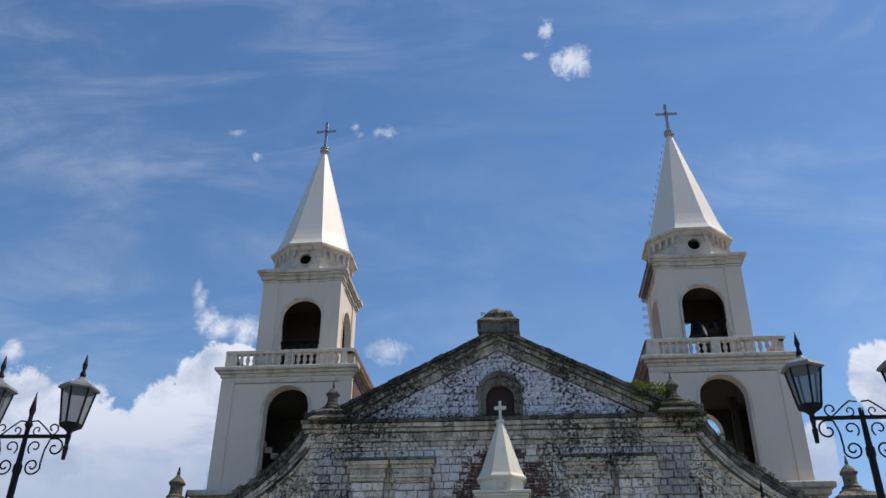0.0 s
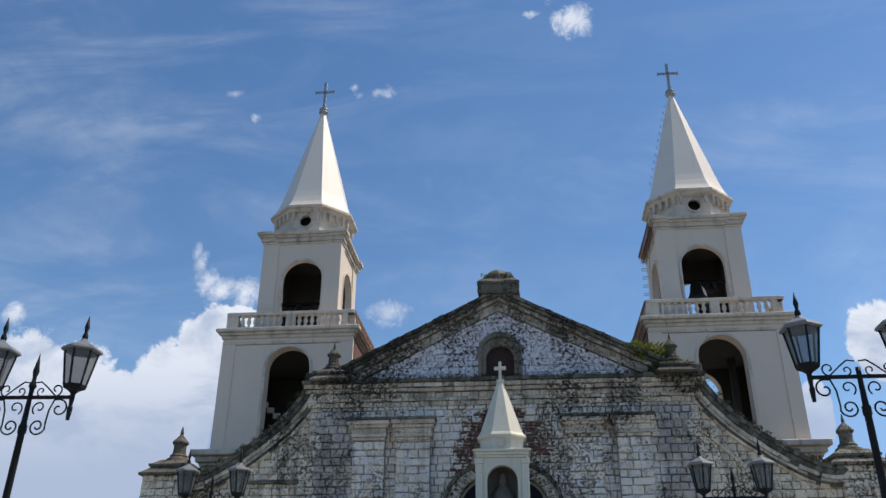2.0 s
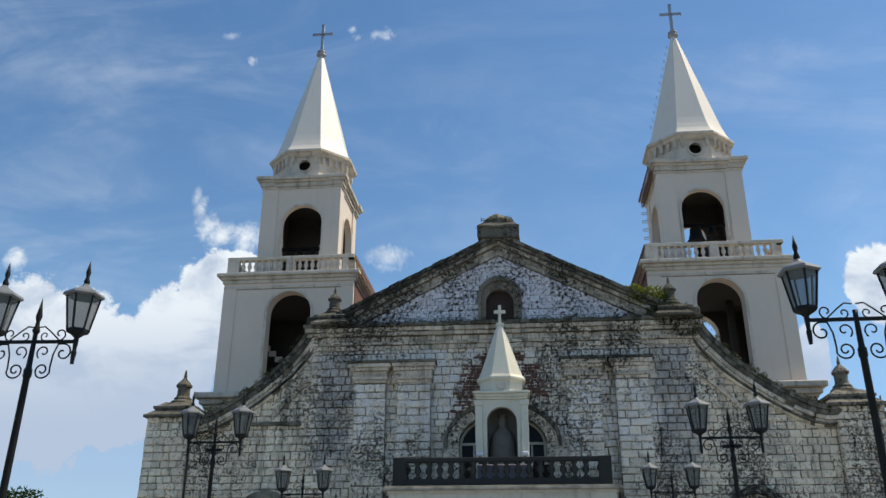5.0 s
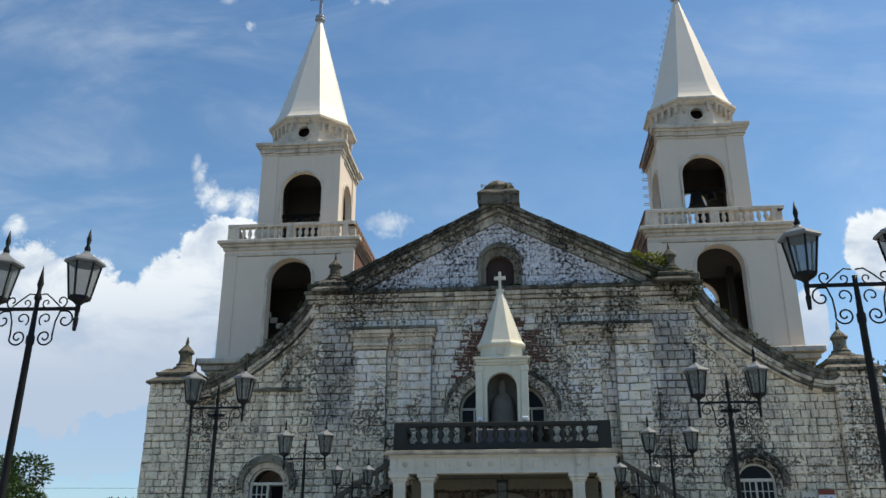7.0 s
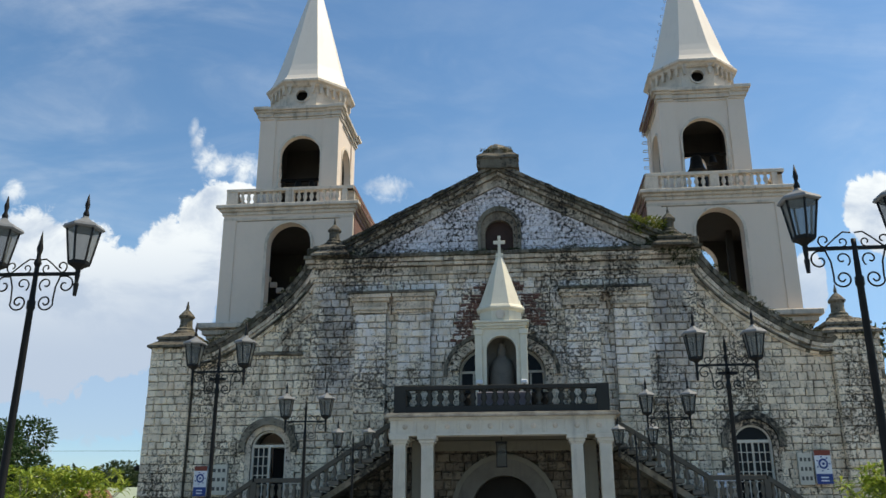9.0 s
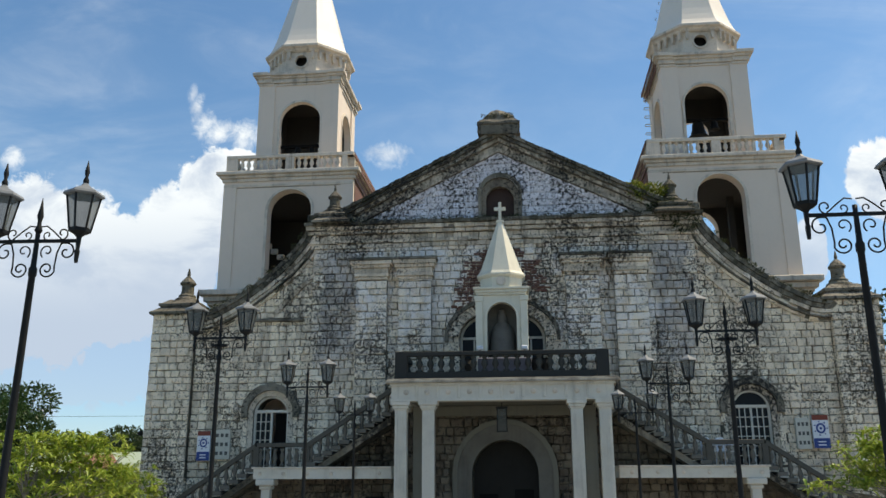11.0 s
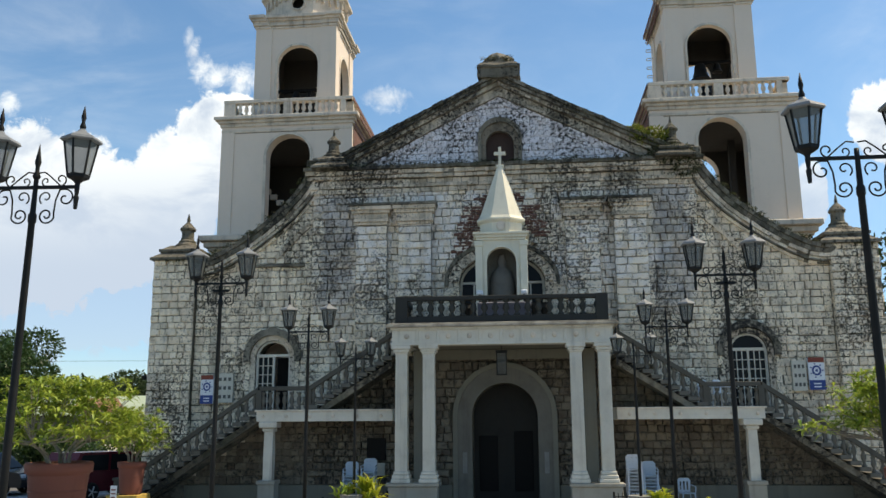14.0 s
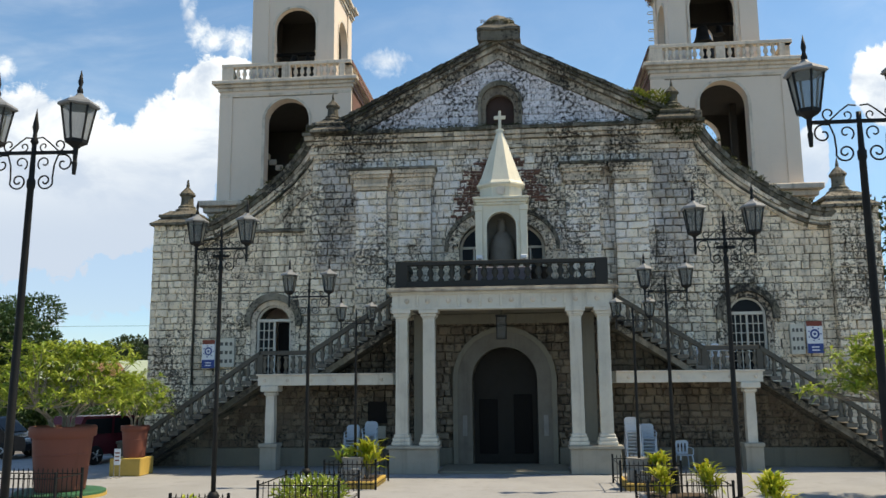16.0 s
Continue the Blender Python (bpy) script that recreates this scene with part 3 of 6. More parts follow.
# apex block
Q = math.sqrt(2)
bm = lathe([(0.73 * Q, 14.75), (0.73 * Q, 15.10), (0.78 * Q, 15.13), (0.78 * Q, 15.22), (0.60 * Q, 15.40)], 4, (0.03, 0.12, 0), turn=math.pi / 4)
bmesh.ops.subdivide_edges(bm, edges=bm.edges[:], cuts=3, use_grid_fill=True)
apex = part("apex_block", roughen(bm, 0.05, 3.0), RAKE, church, "blackened stone block on the gable's peak")
bm = lathe([(0.53, 15.36), (0.56, 15.52), (0.58, 15.62), (0.50, 15.72), (0.36, 15.82), (0.16, 15.90)], 10, (0.03, 0.12, 0), turn=0.3)
bmesh.ops.subdivide_edges(bm, edges=bm.edges[:], cuts=1, use_grid_fill=True)
part("apex_cap", roughen(bm, 0.07, 3.4), RAKE, apex, "lumpy mossy capstone")
# volute copings
for s in (-1, 1):
    fine_path = []
    for i in range(61):
        x = 10.95 - (10.95 - 6.85) * i / 60
        fine_path.append((x, volute_z(x)))
    path = [(s * x, z) for x, z in fine_path]
    for o, lo, hi, m in ((0.13, -0.70, -0.60, STONE), (0.24, -0.60, -0.54, RAKE), (0.17, -0.54, -0.44, STONE), (0.24, -0.44, -0.30, CORNICE), (0.29, -0.30, -0.14, RAKE), (0.34, -0.14, 0.02, RAKE)):
        bm = bmesh.new()
        for k in range(0, 60, 2 if hi > -0.3 else 4):
            seg = path[k:k + (3 if hi > -0.3 else 5)]
            e = rng.uniform(-0.035, 0.03)
            sweep(seg, [(-0.85 if hi > 0 else 0.0, lo + 0.006), (o + e, lo + 0.006), (o + e, hi - 0.006), (-0.85 if hi > 0 else 0.0, hi - 0.006)], bm)
            course = course0 if k else None
            if course is None:
                course0 = course = part("volute_course", sweep(path, [(0.0, lo + 0.012), (o - 0.03, lo + 0.012), (o - 0.03, hi - 0.012), (0.0, hi - 0.012)]), MORTAR, church)
            part("coping_stone", bm, m, course)
            bm = bmesh.new()


for s in (-1, 1):
    path = [(s * (6.36 + 1.75 * i / 14), 10.1 - 1.62 * i / 14 + 0.10 * math.sin(math.pi * i / 14)) for i in range(15)]
    part("worn_moulding", roughen(sweep(path, [(0.0, -0.16), (0.12, -0.14), (0.17, 0.0), (0.0, 0.04)]), 0.04, 3.5), CORNICE, church, "worn slanting moulding below the volute")


def finial(cx, cy, z, s, parent, wide):
    """A stepped pier cap with a turned stone pinnacle."""
    cap = [(1.0, 0.0), (1.0, 0.08), (0.90, 0.13), (0.70, 0.27), (0.77, 0.31), (0.77, 0.38), (0.66, 0.43), (0.45, 0.57)]
    bm = lathe([(wide * r * math.sqrt(2), h * s) for r, h in cap], 4, (cx, cy, z), turn=math.pi / 4)
    bmesh.ops.subdivide_edges(bm, edges=[e for e in bm.edges if abs(e.verts[0].co.z - e.verts[1].co.z) < 0.01], cuts=3)
    part("pier_cap", roughen(bm, 0.03, 3.0), RAKE, parent)
    prof = [(0.36, 0.54), (0.40, 0.60), (0.38, 0.65), (0.29, 0.70), (0.30, 0.76), (0.22, 0.82), (0.205, 0.95), (0.21, 1.12), (0.265, 1.16), (0.275, 1.21), (0.20, 1.30), (0.11, 1.40), (0.05, 1.46), (0.055, 1.54), (0.015, 1.74)]
    part("pinnacle", roughen(lathe([(r * s, h * s) for r, h in prof], 12, (cx, cy, z)), 0.012, 6.0), RAKE, parent)


for s in (-1, 1):
    finial(s * 11.62 - 0.02, 0.55, 8.45, 1.08, church, 0.98)
    finial(s * 6.02, -0.12, 11.58, 0.93, church, 0.68)
    part("pediment_shoulder", roughen(boxes((s * 5.3, s * 6.95, -0.42, 0.8, 11.66, 11.98), (s * 5.4, s * 6.75, -0.34, 0.8, 11.98, 12.08), bevel=0.03), 0.03, 2.5), RAKE, church)
    part("pier_core", boxes((s * 10.99, s * 12.52, -0.21, 0.0, 0.02, 8.44)), MORTAR, church)
    # side returns of the piers
    part("pier_return", boxes((s * 12.50, s * 12.56, 0.0, 1.6, 0, 8.45), (s * 10.95, s * 12.5, 0.9, 1.6, 0, 8.45)), STONE, church)
# arched surrounds of the side windows
for cx in (-8.07, 8.12):
    hood = part("window_surround", plate(ring(arch(cx, 0.80, 3.1, 5.70, 20), arch(cx, 0.62, 3.1, 5.52, 20)), [], -0.07, 0.0), CORNICE, church, "grey moulded arch of the window")
    part("hood_mould", roughen(plate(ring(arch(cx, 1.02, 4.78, 5.94, 20), arch(cx, 0.805, 4.78, 5.705, 20)), [], -0.20, 0.0), 0.02, 4.0), RAKE, hood, "blackened hood moulding")
    for side in (-1, 1):
        z = 3.1
        while z < 4.85:
            h = min(rng.choice((0.3, 0.38)), 4.9 - z)
            part("surround_stone", boxes((cx + side * 0.81, cx + side * rng.uniform(0.92, 1.02), -0.09 + rng.uniform(-0.015, 0.015), -0.03, z + 0.01, z + h - 0.01), bevel=0.012), STONE, hood)
            z += h
    win = part("window_frame", plate(ring(arch(cx, 0.615, 3.1, 5.515), arch(cx, 0.55, 3.1, 5.45)), [], 0.05, 0.16), WHITEPAINT, church, "white-painted arched window")
    part("transom", boxes((cx - 0.55, cx + 0.55, 0.045, 0.15, 4.95, 5.04)), WHITEPAINT, win)
    part("fanlight", plate(arch(cx, 0.55, 5.04, 5.45, rise=0.41), [], 0.11, 0.125), DARKGLASS, win)
    open_side = cx < 0
    for side in (-1, 1):
        if open_side and side > 0:
            # black sheet set behind the gap as painted shade of the room
            part("opening_shade", boxes((cx + 0.03, cx + 0.55, 0.5, 0.52, 3.1, 4.95)), WOODSHADE, win, "black sheet painted as the shaded gap of an open casement")
            part("casement_edge", boxes((cx + 0.0, cx + 0.05, 0.04, 0.13, 3.1, 4.95)), WHITEPAINT, win)
            continue
        a, b = sorted((cx + side * 0.02, cx + side * 0.55))
        part("pane", boxes((a, b, 0.11, 0.12, 3.1, 4.95)), DARKGLASS, win)
        bars = bmesh.new()
        for i in range(4):
            x = a + (b - a) * i / 3
            box(bars, x - 0.014, x + 0.014, 0.07, 0.11, 3.1, 4.95)
        for i in range(7):
            z = 3.1 + 1.85 * i / 6
            box(bars, a, b, 0.075, 0.105, z - 0.013, z + 0.013)
        part("glazing_grid", bars, WHITEPAINT, win)
# middle window behind the shrine, its arch and the bare brick above
hood = part("window_surround", plate(ring(arch(0, 2.02, 5.75, 8.90, 18, 1.46), arch(0, 1.485, 5.75, 8.385, 18, 0.98)), [], -0.11, 0.0), CORNICE, church)
for k in range(19):
    a0, a1 = math.pi * k / 19 + 0.01, math.pi * (k + 1) / 19 - 0.01
    pts = [(r * math.cos(a), 7.42 + q * math.sin(a)) for r, q, a in ((1.49, 0.98, a0), (1.85, 1.28, a0), (1.85, 1.28, a1), (1.49, 0.98, a1))]
    part("surround_stone", plate(pts, [], -0.20 + rng.uniform(-0.02, 0.02), -0.08), CORNICE, hood)
part("hood_mould", roughen(plate(ring(arch(0, 1.99, 7.3, 8.86, 20, 1.44), arch(0, 1.86, 7.3, 8.72, 20, 1.30)), [], -0.24, -0.05), 0.025, 4.0), RAKE, hood, "blackened hood moulding")
mid = part("window_frame", plate(ring(arch(0, 1.475, 5.7, 8.375, 18, 0.98), arch(0, 1.39, 5.7, 8.29, 18, 0.91)), [], 0.10, 0.2), WHITEPAINT, church)
part("pane", plate(arch(0, 1.39, 5.7, 8.29, 18, 0.91), [], 0.16, 0.17), DARKGLASS, mid)
part("transom", boxes((-1.39, 1.39, 0.10, 0.15, 7.38, 7.46)), WHITEPAINT, mid)
for x in (-0.98, 0.98):
    part("mullion", boxes((x - 0.03, x + 0.03, 0.11, 0.15, 5.7, 7.38)), WHITEPAINT, mid)
bricks_v, bricks_f = [], []
for i in range(24):
    z = 8.35 + i * 0.105
    reach = 1.55 if z < 9.0 else (1.45 if z < 9.6 else (1.2 if z < 10.1 else 0.75))
    reach += 0.12 * math.sin(i * 2.1)
    if z > 10.55:
        break
    x = -reach - (0.11 if i % 2 else 0)
    while x < reach - 0.05:
        if (x - 0.0) ** 2 + (z - 8.6) ** 2 > 1.05 ** 2 and not (x > 0.9 and z < 8.9):
            v, f = block_geometry(x + 0.006, x + 0.216, z + 0.006, z + 0.096, z + 0.096, 0.175 + rng.uniform(0, 0.015), -0.05)
            bricks_f += [tuple(k + len(bricks_v) for k in q) for q in f]
            bricks_v += v
        x += 0.225
tagged(part("bare_brick", pydata("bare_brick", bricks_v, bricks_f, BRICK), BRICK, church), "patch of exposed red-brown brick", kind="stuff")
bm = bmesh.new()
for k in range(26):
    a0, a1 = math.pi * k / 26 + 0.01, math.pi * (k + 1) / 26 - 0.01
    pts = [(r * math.cos(a), 8.55 + r * math.sin(a)) for r, a in ((0.86, a0), (1.06, a0), (1.06, a1), (0.86, a1))]
    plate(pts, [], -0.19 + rng.uniform(-0.015, 0.015), -0.03, bm=bm)
part("relieving_arch", bm, CORNICE, church)
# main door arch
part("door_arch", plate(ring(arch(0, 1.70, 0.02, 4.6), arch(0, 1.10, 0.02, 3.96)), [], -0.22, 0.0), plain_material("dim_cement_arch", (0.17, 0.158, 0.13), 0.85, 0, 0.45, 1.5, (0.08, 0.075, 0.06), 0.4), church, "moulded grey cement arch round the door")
part("door_arch_lip", plate(ring(arch(0, 1.74, 0.02, 4.64), arch(0, 1.58, 0.02, 4.48)), [], -0.27, -0.22), DADO_SHADE, church)
door = part("main_door", plate(arch(0, 1.09, 0.03, 3.94), [], 0.80, 0.86), plain_material("dark_brown_door_boards", (0.03, 0.028, 0.024), 0.8, 0, 0.4, 3.0), church, "grey double door with black panels for its shaded openings")
# black panels: the doorway's inner shade put into colour
part("doorway_shade", boxes((-0.92, -0.28, 0.76, 0.80, 0.35, 2.2), bevel=0.02), WOODSHADE, door, "black panel painted as the shaded doorway")
part("doorway_shade", boxes((0.28, 0.92, 0.76, 0.80, 0.35, 2.35), bevel=0.02), WOODSHADE, door, "black panel painted as the shaded doorway")
for x in (-1.345, 1.36):
    tagged(part("paper_notice", boxes((x - 0.075, x + 0.075, -0.226, -0.2205, 1.0, 1.68)), BALUSTER), "pale paper notice pasted on the door arch", "notice", "door notices")
part("dado", boxes((-12.5, -1.76, -0.16, 0.0, 0.0, 0.62), (1.76, 12.5, -0.16, 0.0, 0.0, 0.62), bevel=0.02), DADO_SHADE, church, "grey cement dado along the wall foot")
part("old_ledge", roughen(boxes((-8.95, -7.0, -0.16, 0.0, 8.12, 8.22), bevel=0.02), 0.03, 3.0), RAKE, church, "broken mossy ledge")
# body of the church behind
nave = thing("nave", "plain rendered church body with a low metal roof", "church", kind="structure")
part("wall", boxes((-12.3, -11.9, 1.6, 40, 0, 7.5), (11.9, 12.3, 1.6, 40, 0, 7.5), (-12.3, 12.3, 39.6, 40, 0, 7.5)), INSIDE, nave)
part("roof", plate([(-5.6, 7.5), (5.6, 7.5), (5.6, 8.5), (0, 11.2), (-5.6, 8.5)], [], 0.95, 39), ZINC, nave)
part("aisle_roof", boxes((-12.3, -5.6, 7.6, 40, 7.4, 7.6), (5.6, 12.3, 7.6, 40, 7.4, 7.6)), ZINC, nave)

# ---- bell towers ----
BAL = [(0.075, 0.0), (0.075, 0.05), (0.045, 0.08), (0.04, 0.13), (0.085, 0.24), (0.07, 0.34), (0.04, 0.42), (0.06, 0.46), (0.075, 0.48), (0.075, 0.53)]


def baluster_mesh(name, h, r, material, segs=8):
    k = h / 0.53
    bm = lathe([(a * r / 0.085, b * k) for a, b in BAL], segs)
    me = mesh_of(name, bm)
    me.materials.append(material)
    me.shade_smooth()
    return me


TOWER_BAL = baluster_mesh("tower_baluster", 0.50, 0.095, TRIM)


def tower(sx):
    cx, cy = (-8.43 if sx < 0 else 8.29), 4.6
    ao = 0.09 if sx < 0 else -0.01
    tw = thing("bell_tower", "cream rendered bell tower with balustrade and pointed spire", "bell tower", "twin bell towers")
    tw.location = (cx, cy, 0)
    H1 = 2.6

    def four(outline, holes, half, thick, name, mat, where=(0, 1, 2, 3)):
        for k in where:
            a = k * math.pi / 2
            ca, sa = math.cos(a), math.sin(a)
            o = [(u * (1 if k % 2 == 0 else (half - thick - 0.002) / half), v) for u, v in outline] if k % 2 else outline

            def put(u, v, d, ca=ca, sa=sa):
                y = -half + d
                return (u * ca - y * sa, u * sa + y * ca, v)

            part(name, plate(o, holes, 0.0, thick, put), mat, tw)

    # base and lower stage
    part("base", boxes((-H1 - 0.2, H1 + 0.2, -H1 - 0.2, H1 + 0.2, 0, 9.15)), CREAM, tw)
    part("base_cornice", boxes((-H1 - 0.3, H1 + 0.3, -H1 - 0.3, H1 + 0.3, 9.15, 9.28), (-H1 - 0.42, H1 + 0.42, -H1 - 0.42, H1 + 0.42, 9.28, 9.5), (-H1 - 0.58, H1 + 0.58, -H1 - 0.58, H1 + 0.58, 9.5, 9.72), bevel=0.03), TRIM, tw)
    four([(-H1, 9.72), (H1, 9.72), (H1, 13.95), (-H1, 13.95)], [arch(ao, 0.88, 9.73, 13.85)], H1, 0.5, "wall", CREAM)
    for k in (0, 1, 3):
        a = k * math.pi / 2
        ca, sa = math.cos(a), math.sin(a)

        def put(u, v, d, ca=ca, sa=sa):
            y = -H1 + d
            return (u * ca - y * sa, u * sa + y * ca, v)

        part("arch_band", plate(ring(arch(ao, 0.99, 9.74, 13.93), arch(ao, 0.88, 9.74, 13.84)), [], -0.05, 0.0, put), TRIM, tw)
    for px in (-1, 1):
        for py in (-1, 1):
            part("corner_pilaster", boxes((px * (H1 - 0.48), px * (H1 + 0.04), py * (H1 - 0.48), py * (H1 + 0.04), 9.73, 14.0)), CREAM, tw)
    # dark sheets added inside the cream walls as painted shade, floor slab too
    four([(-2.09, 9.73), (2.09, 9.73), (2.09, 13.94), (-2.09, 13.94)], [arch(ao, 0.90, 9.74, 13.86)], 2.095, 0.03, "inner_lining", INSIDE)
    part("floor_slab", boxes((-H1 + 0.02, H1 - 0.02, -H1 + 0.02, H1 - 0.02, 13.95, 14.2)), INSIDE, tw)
    part("balcony_cornice", boxes((-H1 - 0.05, H1 + 0.05, -H1 - 0.05, H1 + 0.05, 13.97, 14.10), (-H1 - 0.10, H1 + 0.10, -H1 - 0.10, H1 + 0.10, 14.20, 14.34), (-H1 - 0.18, H1 + 0.18, -H1 - 0.18, H1 + 0.18, 14.34, 14.46), (-H1 - 0.30, H1 + 0.30, -H1 - 0.30, H1 + 0.30, 14.46, 14.60), bevel=0.02), TRIM, tw)
    part("cornice_band", boxes((-H1 - 0.03, H1 + 0.03, -H1 - 0.03, H1 + 0.03, 14.10, 14.20)), CREAM, tw)
    for off, z0, z1 in ((0.31, 14.44, 14.605), (0.19, 14.33, 14.44), (0.11, 14.10, 14.33), (0.06, 12.2, 14.10), (0.03, 15.21, 15.365), (0.012, 14.605, 14.73)):
        part("brick_side", boxes((-sx * (H1 + off) - 0.012, -sx * (H1 + off) + 0.012, -H1 + 0.12, H1 + 0.2, z0, z1)), BRICK, tw, "bare reddish brick on the tower's inner side")
    # balustrade
    for k in range(4):
        rot = Matrix.Rotation(k * math.pi / 2, 4, "Z")
        for bmx, nm in ((boxes((-H1, H1, -H1, -H1 + 0.24, 14.60, 14.72)), "plinth_rail"), (boxes((-H1, H1, -H1 - 0.02, -H1 + 0.26, 15.22, 15.36), bevel=0.015), "top_rail"),
                        (boxes((-H1, -H1 + 0.46, -H1 + 0.003, -H1 + 0.237, 14.70, 15.24)), "rail_pier"), (boxes((-0.17, 0.17, -H1 + 0.003, -H1 + 0.237, 14.70, 15.24)), "rail_pier"), (boxes((H1 - 0.46, H1 - 0.25, -H1 + 0.003, -H1 + 0.237, 14.70, 15.24)), "rail_pier")):
            for v in bmx.verts:
                if k % 2 and abs(v.co.x) > H1 - 0.01:
                    v.co.x = math.copysign(H1 - 0.262, v.co.x)
            bmesh.ops.transform(bmx, matrix=rot, verts=bmx.verts[:])
            part(nm, bmx, TRIM, tw)
        for u in [-1.98 + 0.262 * i for i in range(7)] + [0.36 + 0.262 * i for i in range(7)]:
            ob = new("baluster", TOWER_BAL)
            ob.parent = tw
            ob.location = rot @ Vector((u, -H1 + 0.12, 14.72))
    # bell stage
    H2 = 1.65
    four([(-H2, 14.6), (H2, 14.6), (H2, 18.95), (-H2, 18.95)], [arch(ao, 0.86, 14.62, 18.06)], H2, 0.24, "wall", CREAM, (0, 1, 3))
    four([(-H2, 14.6), (H2, 14.6), (H2, 18.95), (-H2, 18.95)], [arch(ao - 0.1, 0.58, 14.62, 17.75) if sx > 0 else arch(-0.2, 0.10, 14.62, 17.5)], H2, 0.24, "wall", CREAM, (2,))
    for k in range(4):
        a = k * math.pi / 2
        ca, sa = math.cos(a), math.sin(a)

        def put(u, v, d, ca=ca, sa=sa):
            y = -H2 + d
            return (u * ca - y * sa, u * sa + y * ca, v)

        part("arch_band", plate(ring(arch(ao, 0.95, 14.63, 18.15), arch(ao, 0.86, 14.63, 18.05)), [], -0.05, 0.0, put), TRIM, tw)
    for px in (-1, 1):
        for py in (-1, 1):
            part("corner_pilaster", boxes((px * (H2 - 0.24), px * (H2 + 0.06), py * (H2 - 0.24), py * (H2 + 0.06), 14.61, 18.86), (px * (H2 - 0.62), px * (H2 - 0.24), py * (H2 - 0.01), py * (H2 + 0.06), 14.61, 18.86), (px * (H2 - 0.01), px * (H2 + 0.06), py * (H2 - 0.62), py * (H2 - 0.24), 14.61, 18.86)), CREAM, tw)
    c2 = bmesh.new()
    for o, z0, z1 in ((0.05, 18.84, 18.93), (0.11, 18.95, 19.03), (0.08, 19.03, 19.14), (0.16, 19.14, 19.24), (0.26, 19.24, 19.38)):
        h = H2 + o
        box(c2, -h, h, -h, h, z0, z1, 0.012)
        for px in (-1, 1):
            for py in (-1, 1):
                box(c2, px * (h - 0.6), px * (h + 0.06), py * (h - 0.6), py * (h + 0.06), z0 + 0.004, z1 + 0.004, 0.01)
    part("upper_cornice", c2, TRIM, tw)
    if sx > 0:
        for off, z0, z1 in ((0.33, 19.22, 19.39), (0.23, 19.12, 19.22), (0.18, 18.95, 19.12)):
            part("brick_side", boxes((-sx * (H2 + off) - 0.012, -sx * (H2 + off) + 0.012, -H2 + 0.25, H2 + 0.3, z0, z1)), BRICK, tw, "bare reddish brick on the tower's inner side")
    # bell stage: dark sheets and ceiling again painted for inner shade
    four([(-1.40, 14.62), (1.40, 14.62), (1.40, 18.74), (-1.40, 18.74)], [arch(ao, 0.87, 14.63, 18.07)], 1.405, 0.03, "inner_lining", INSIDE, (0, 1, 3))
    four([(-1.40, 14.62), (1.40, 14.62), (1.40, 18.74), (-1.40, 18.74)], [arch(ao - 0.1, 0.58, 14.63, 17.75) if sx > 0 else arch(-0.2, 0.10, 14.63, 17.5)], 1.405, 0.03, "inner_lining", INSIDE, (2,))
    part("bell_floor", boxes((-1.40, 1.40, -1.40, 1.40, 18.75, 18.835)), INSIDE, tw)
    # bells on beams
    for zb, ys in ((17.16, 0.0), (16.42, 0.25)) if sx > 0 else ((16.72, 0.0),):
        part("bell_beam", boxes((-1.40, 1.40, ys - 0.07, ys + 0.07, zb - 0.06, zb + 0.06)), WOODSHADE, tw)
    for bx, zt, k in ((-0.05, 17.12, 0.78), (0.2, 16.38, 0.72), (0.62, 17.12, 0.42)) if sx > 0 else ((-0.4, 16.68, 0.5), (0.2, 16.68, 0.36)):
        bell = lathe([(0.10 * k, 0.95 * k), (0.24 * k, 0.92 * k), (0.30 * k, 0.75 * k), (0.34 * k, 0.45 * k), (0.42 * k, 0.18 * k), (0.54 * k, 0.02 * k), (0.50 * k, 0.0)][::-1], 18, (bx, 0.25 if zt == 16.38 else 0.0, zt - 0.95 * k))
        part("bell", bell, BRONZE, tw, "dark bronze bell", True)
    # drum with round openings
    T = math.pi / 8
    AP = 1 / math.cos(T)
    drum = bmesh.new()
    R = 1.56
    for k in range(8):
        a = k * math.pi / 4
        ca, sa = math.cos(a), math.sin(a)
        w = R * math.tan(T) - 0.002

        def put(u, v, d, ca=ca, sa=sa):
            y = -R + d
            return (u * ca - y * sa, u * sa + y * ca, v)

        rd = [(0.26 * math.cos(2 * math.pi * i / 16), 20.02 + 0.27 * math.sin(2 * math.pi * i / 16)) for i in range(16)]
        holes = [rd] if k % 2 == 0 else []
        face = part("drum_face", plate([(-w, 19.38), (w, 19.38), (w, 20.5), (-w, 20.5)], holes, 0.0, 0.12, put), TRIM, tw)
        if k % 2 == 0:
            ro = [(0.33 * math.cos(2 * math.pi * i / 16), 20.02 + 0.34 * math.sin(2 * math.pi * i / 16)) for i in range(16)]
            part("oculus_rim", plate(ro, [rd], -0.05, 0.0, put), TRIM, face)
        for u in ((-0.52, 0.50) if k % 2 == 0 else (-0.5, -0.17, 0.17, 0.5)):
            brk = bmesh.new()
            plate([(u - 0.07, 20.42), (u + 0.07, 20.42), (u + 0.06, 20.22), (u + 0.03, 20.1), (u - 0.03, 20.1), (u - 0.06, 20.22)], [], -0.14, 0.0, put, brk)
            plate([(u - 0.10, 20.5), (u + 0.10, 20.5), (u + 0.10, 20.42), (u - 0.10, 20.42)], [], -0.17, 0.0, put, brk)
            part("bracket", brk, TRIM, face)
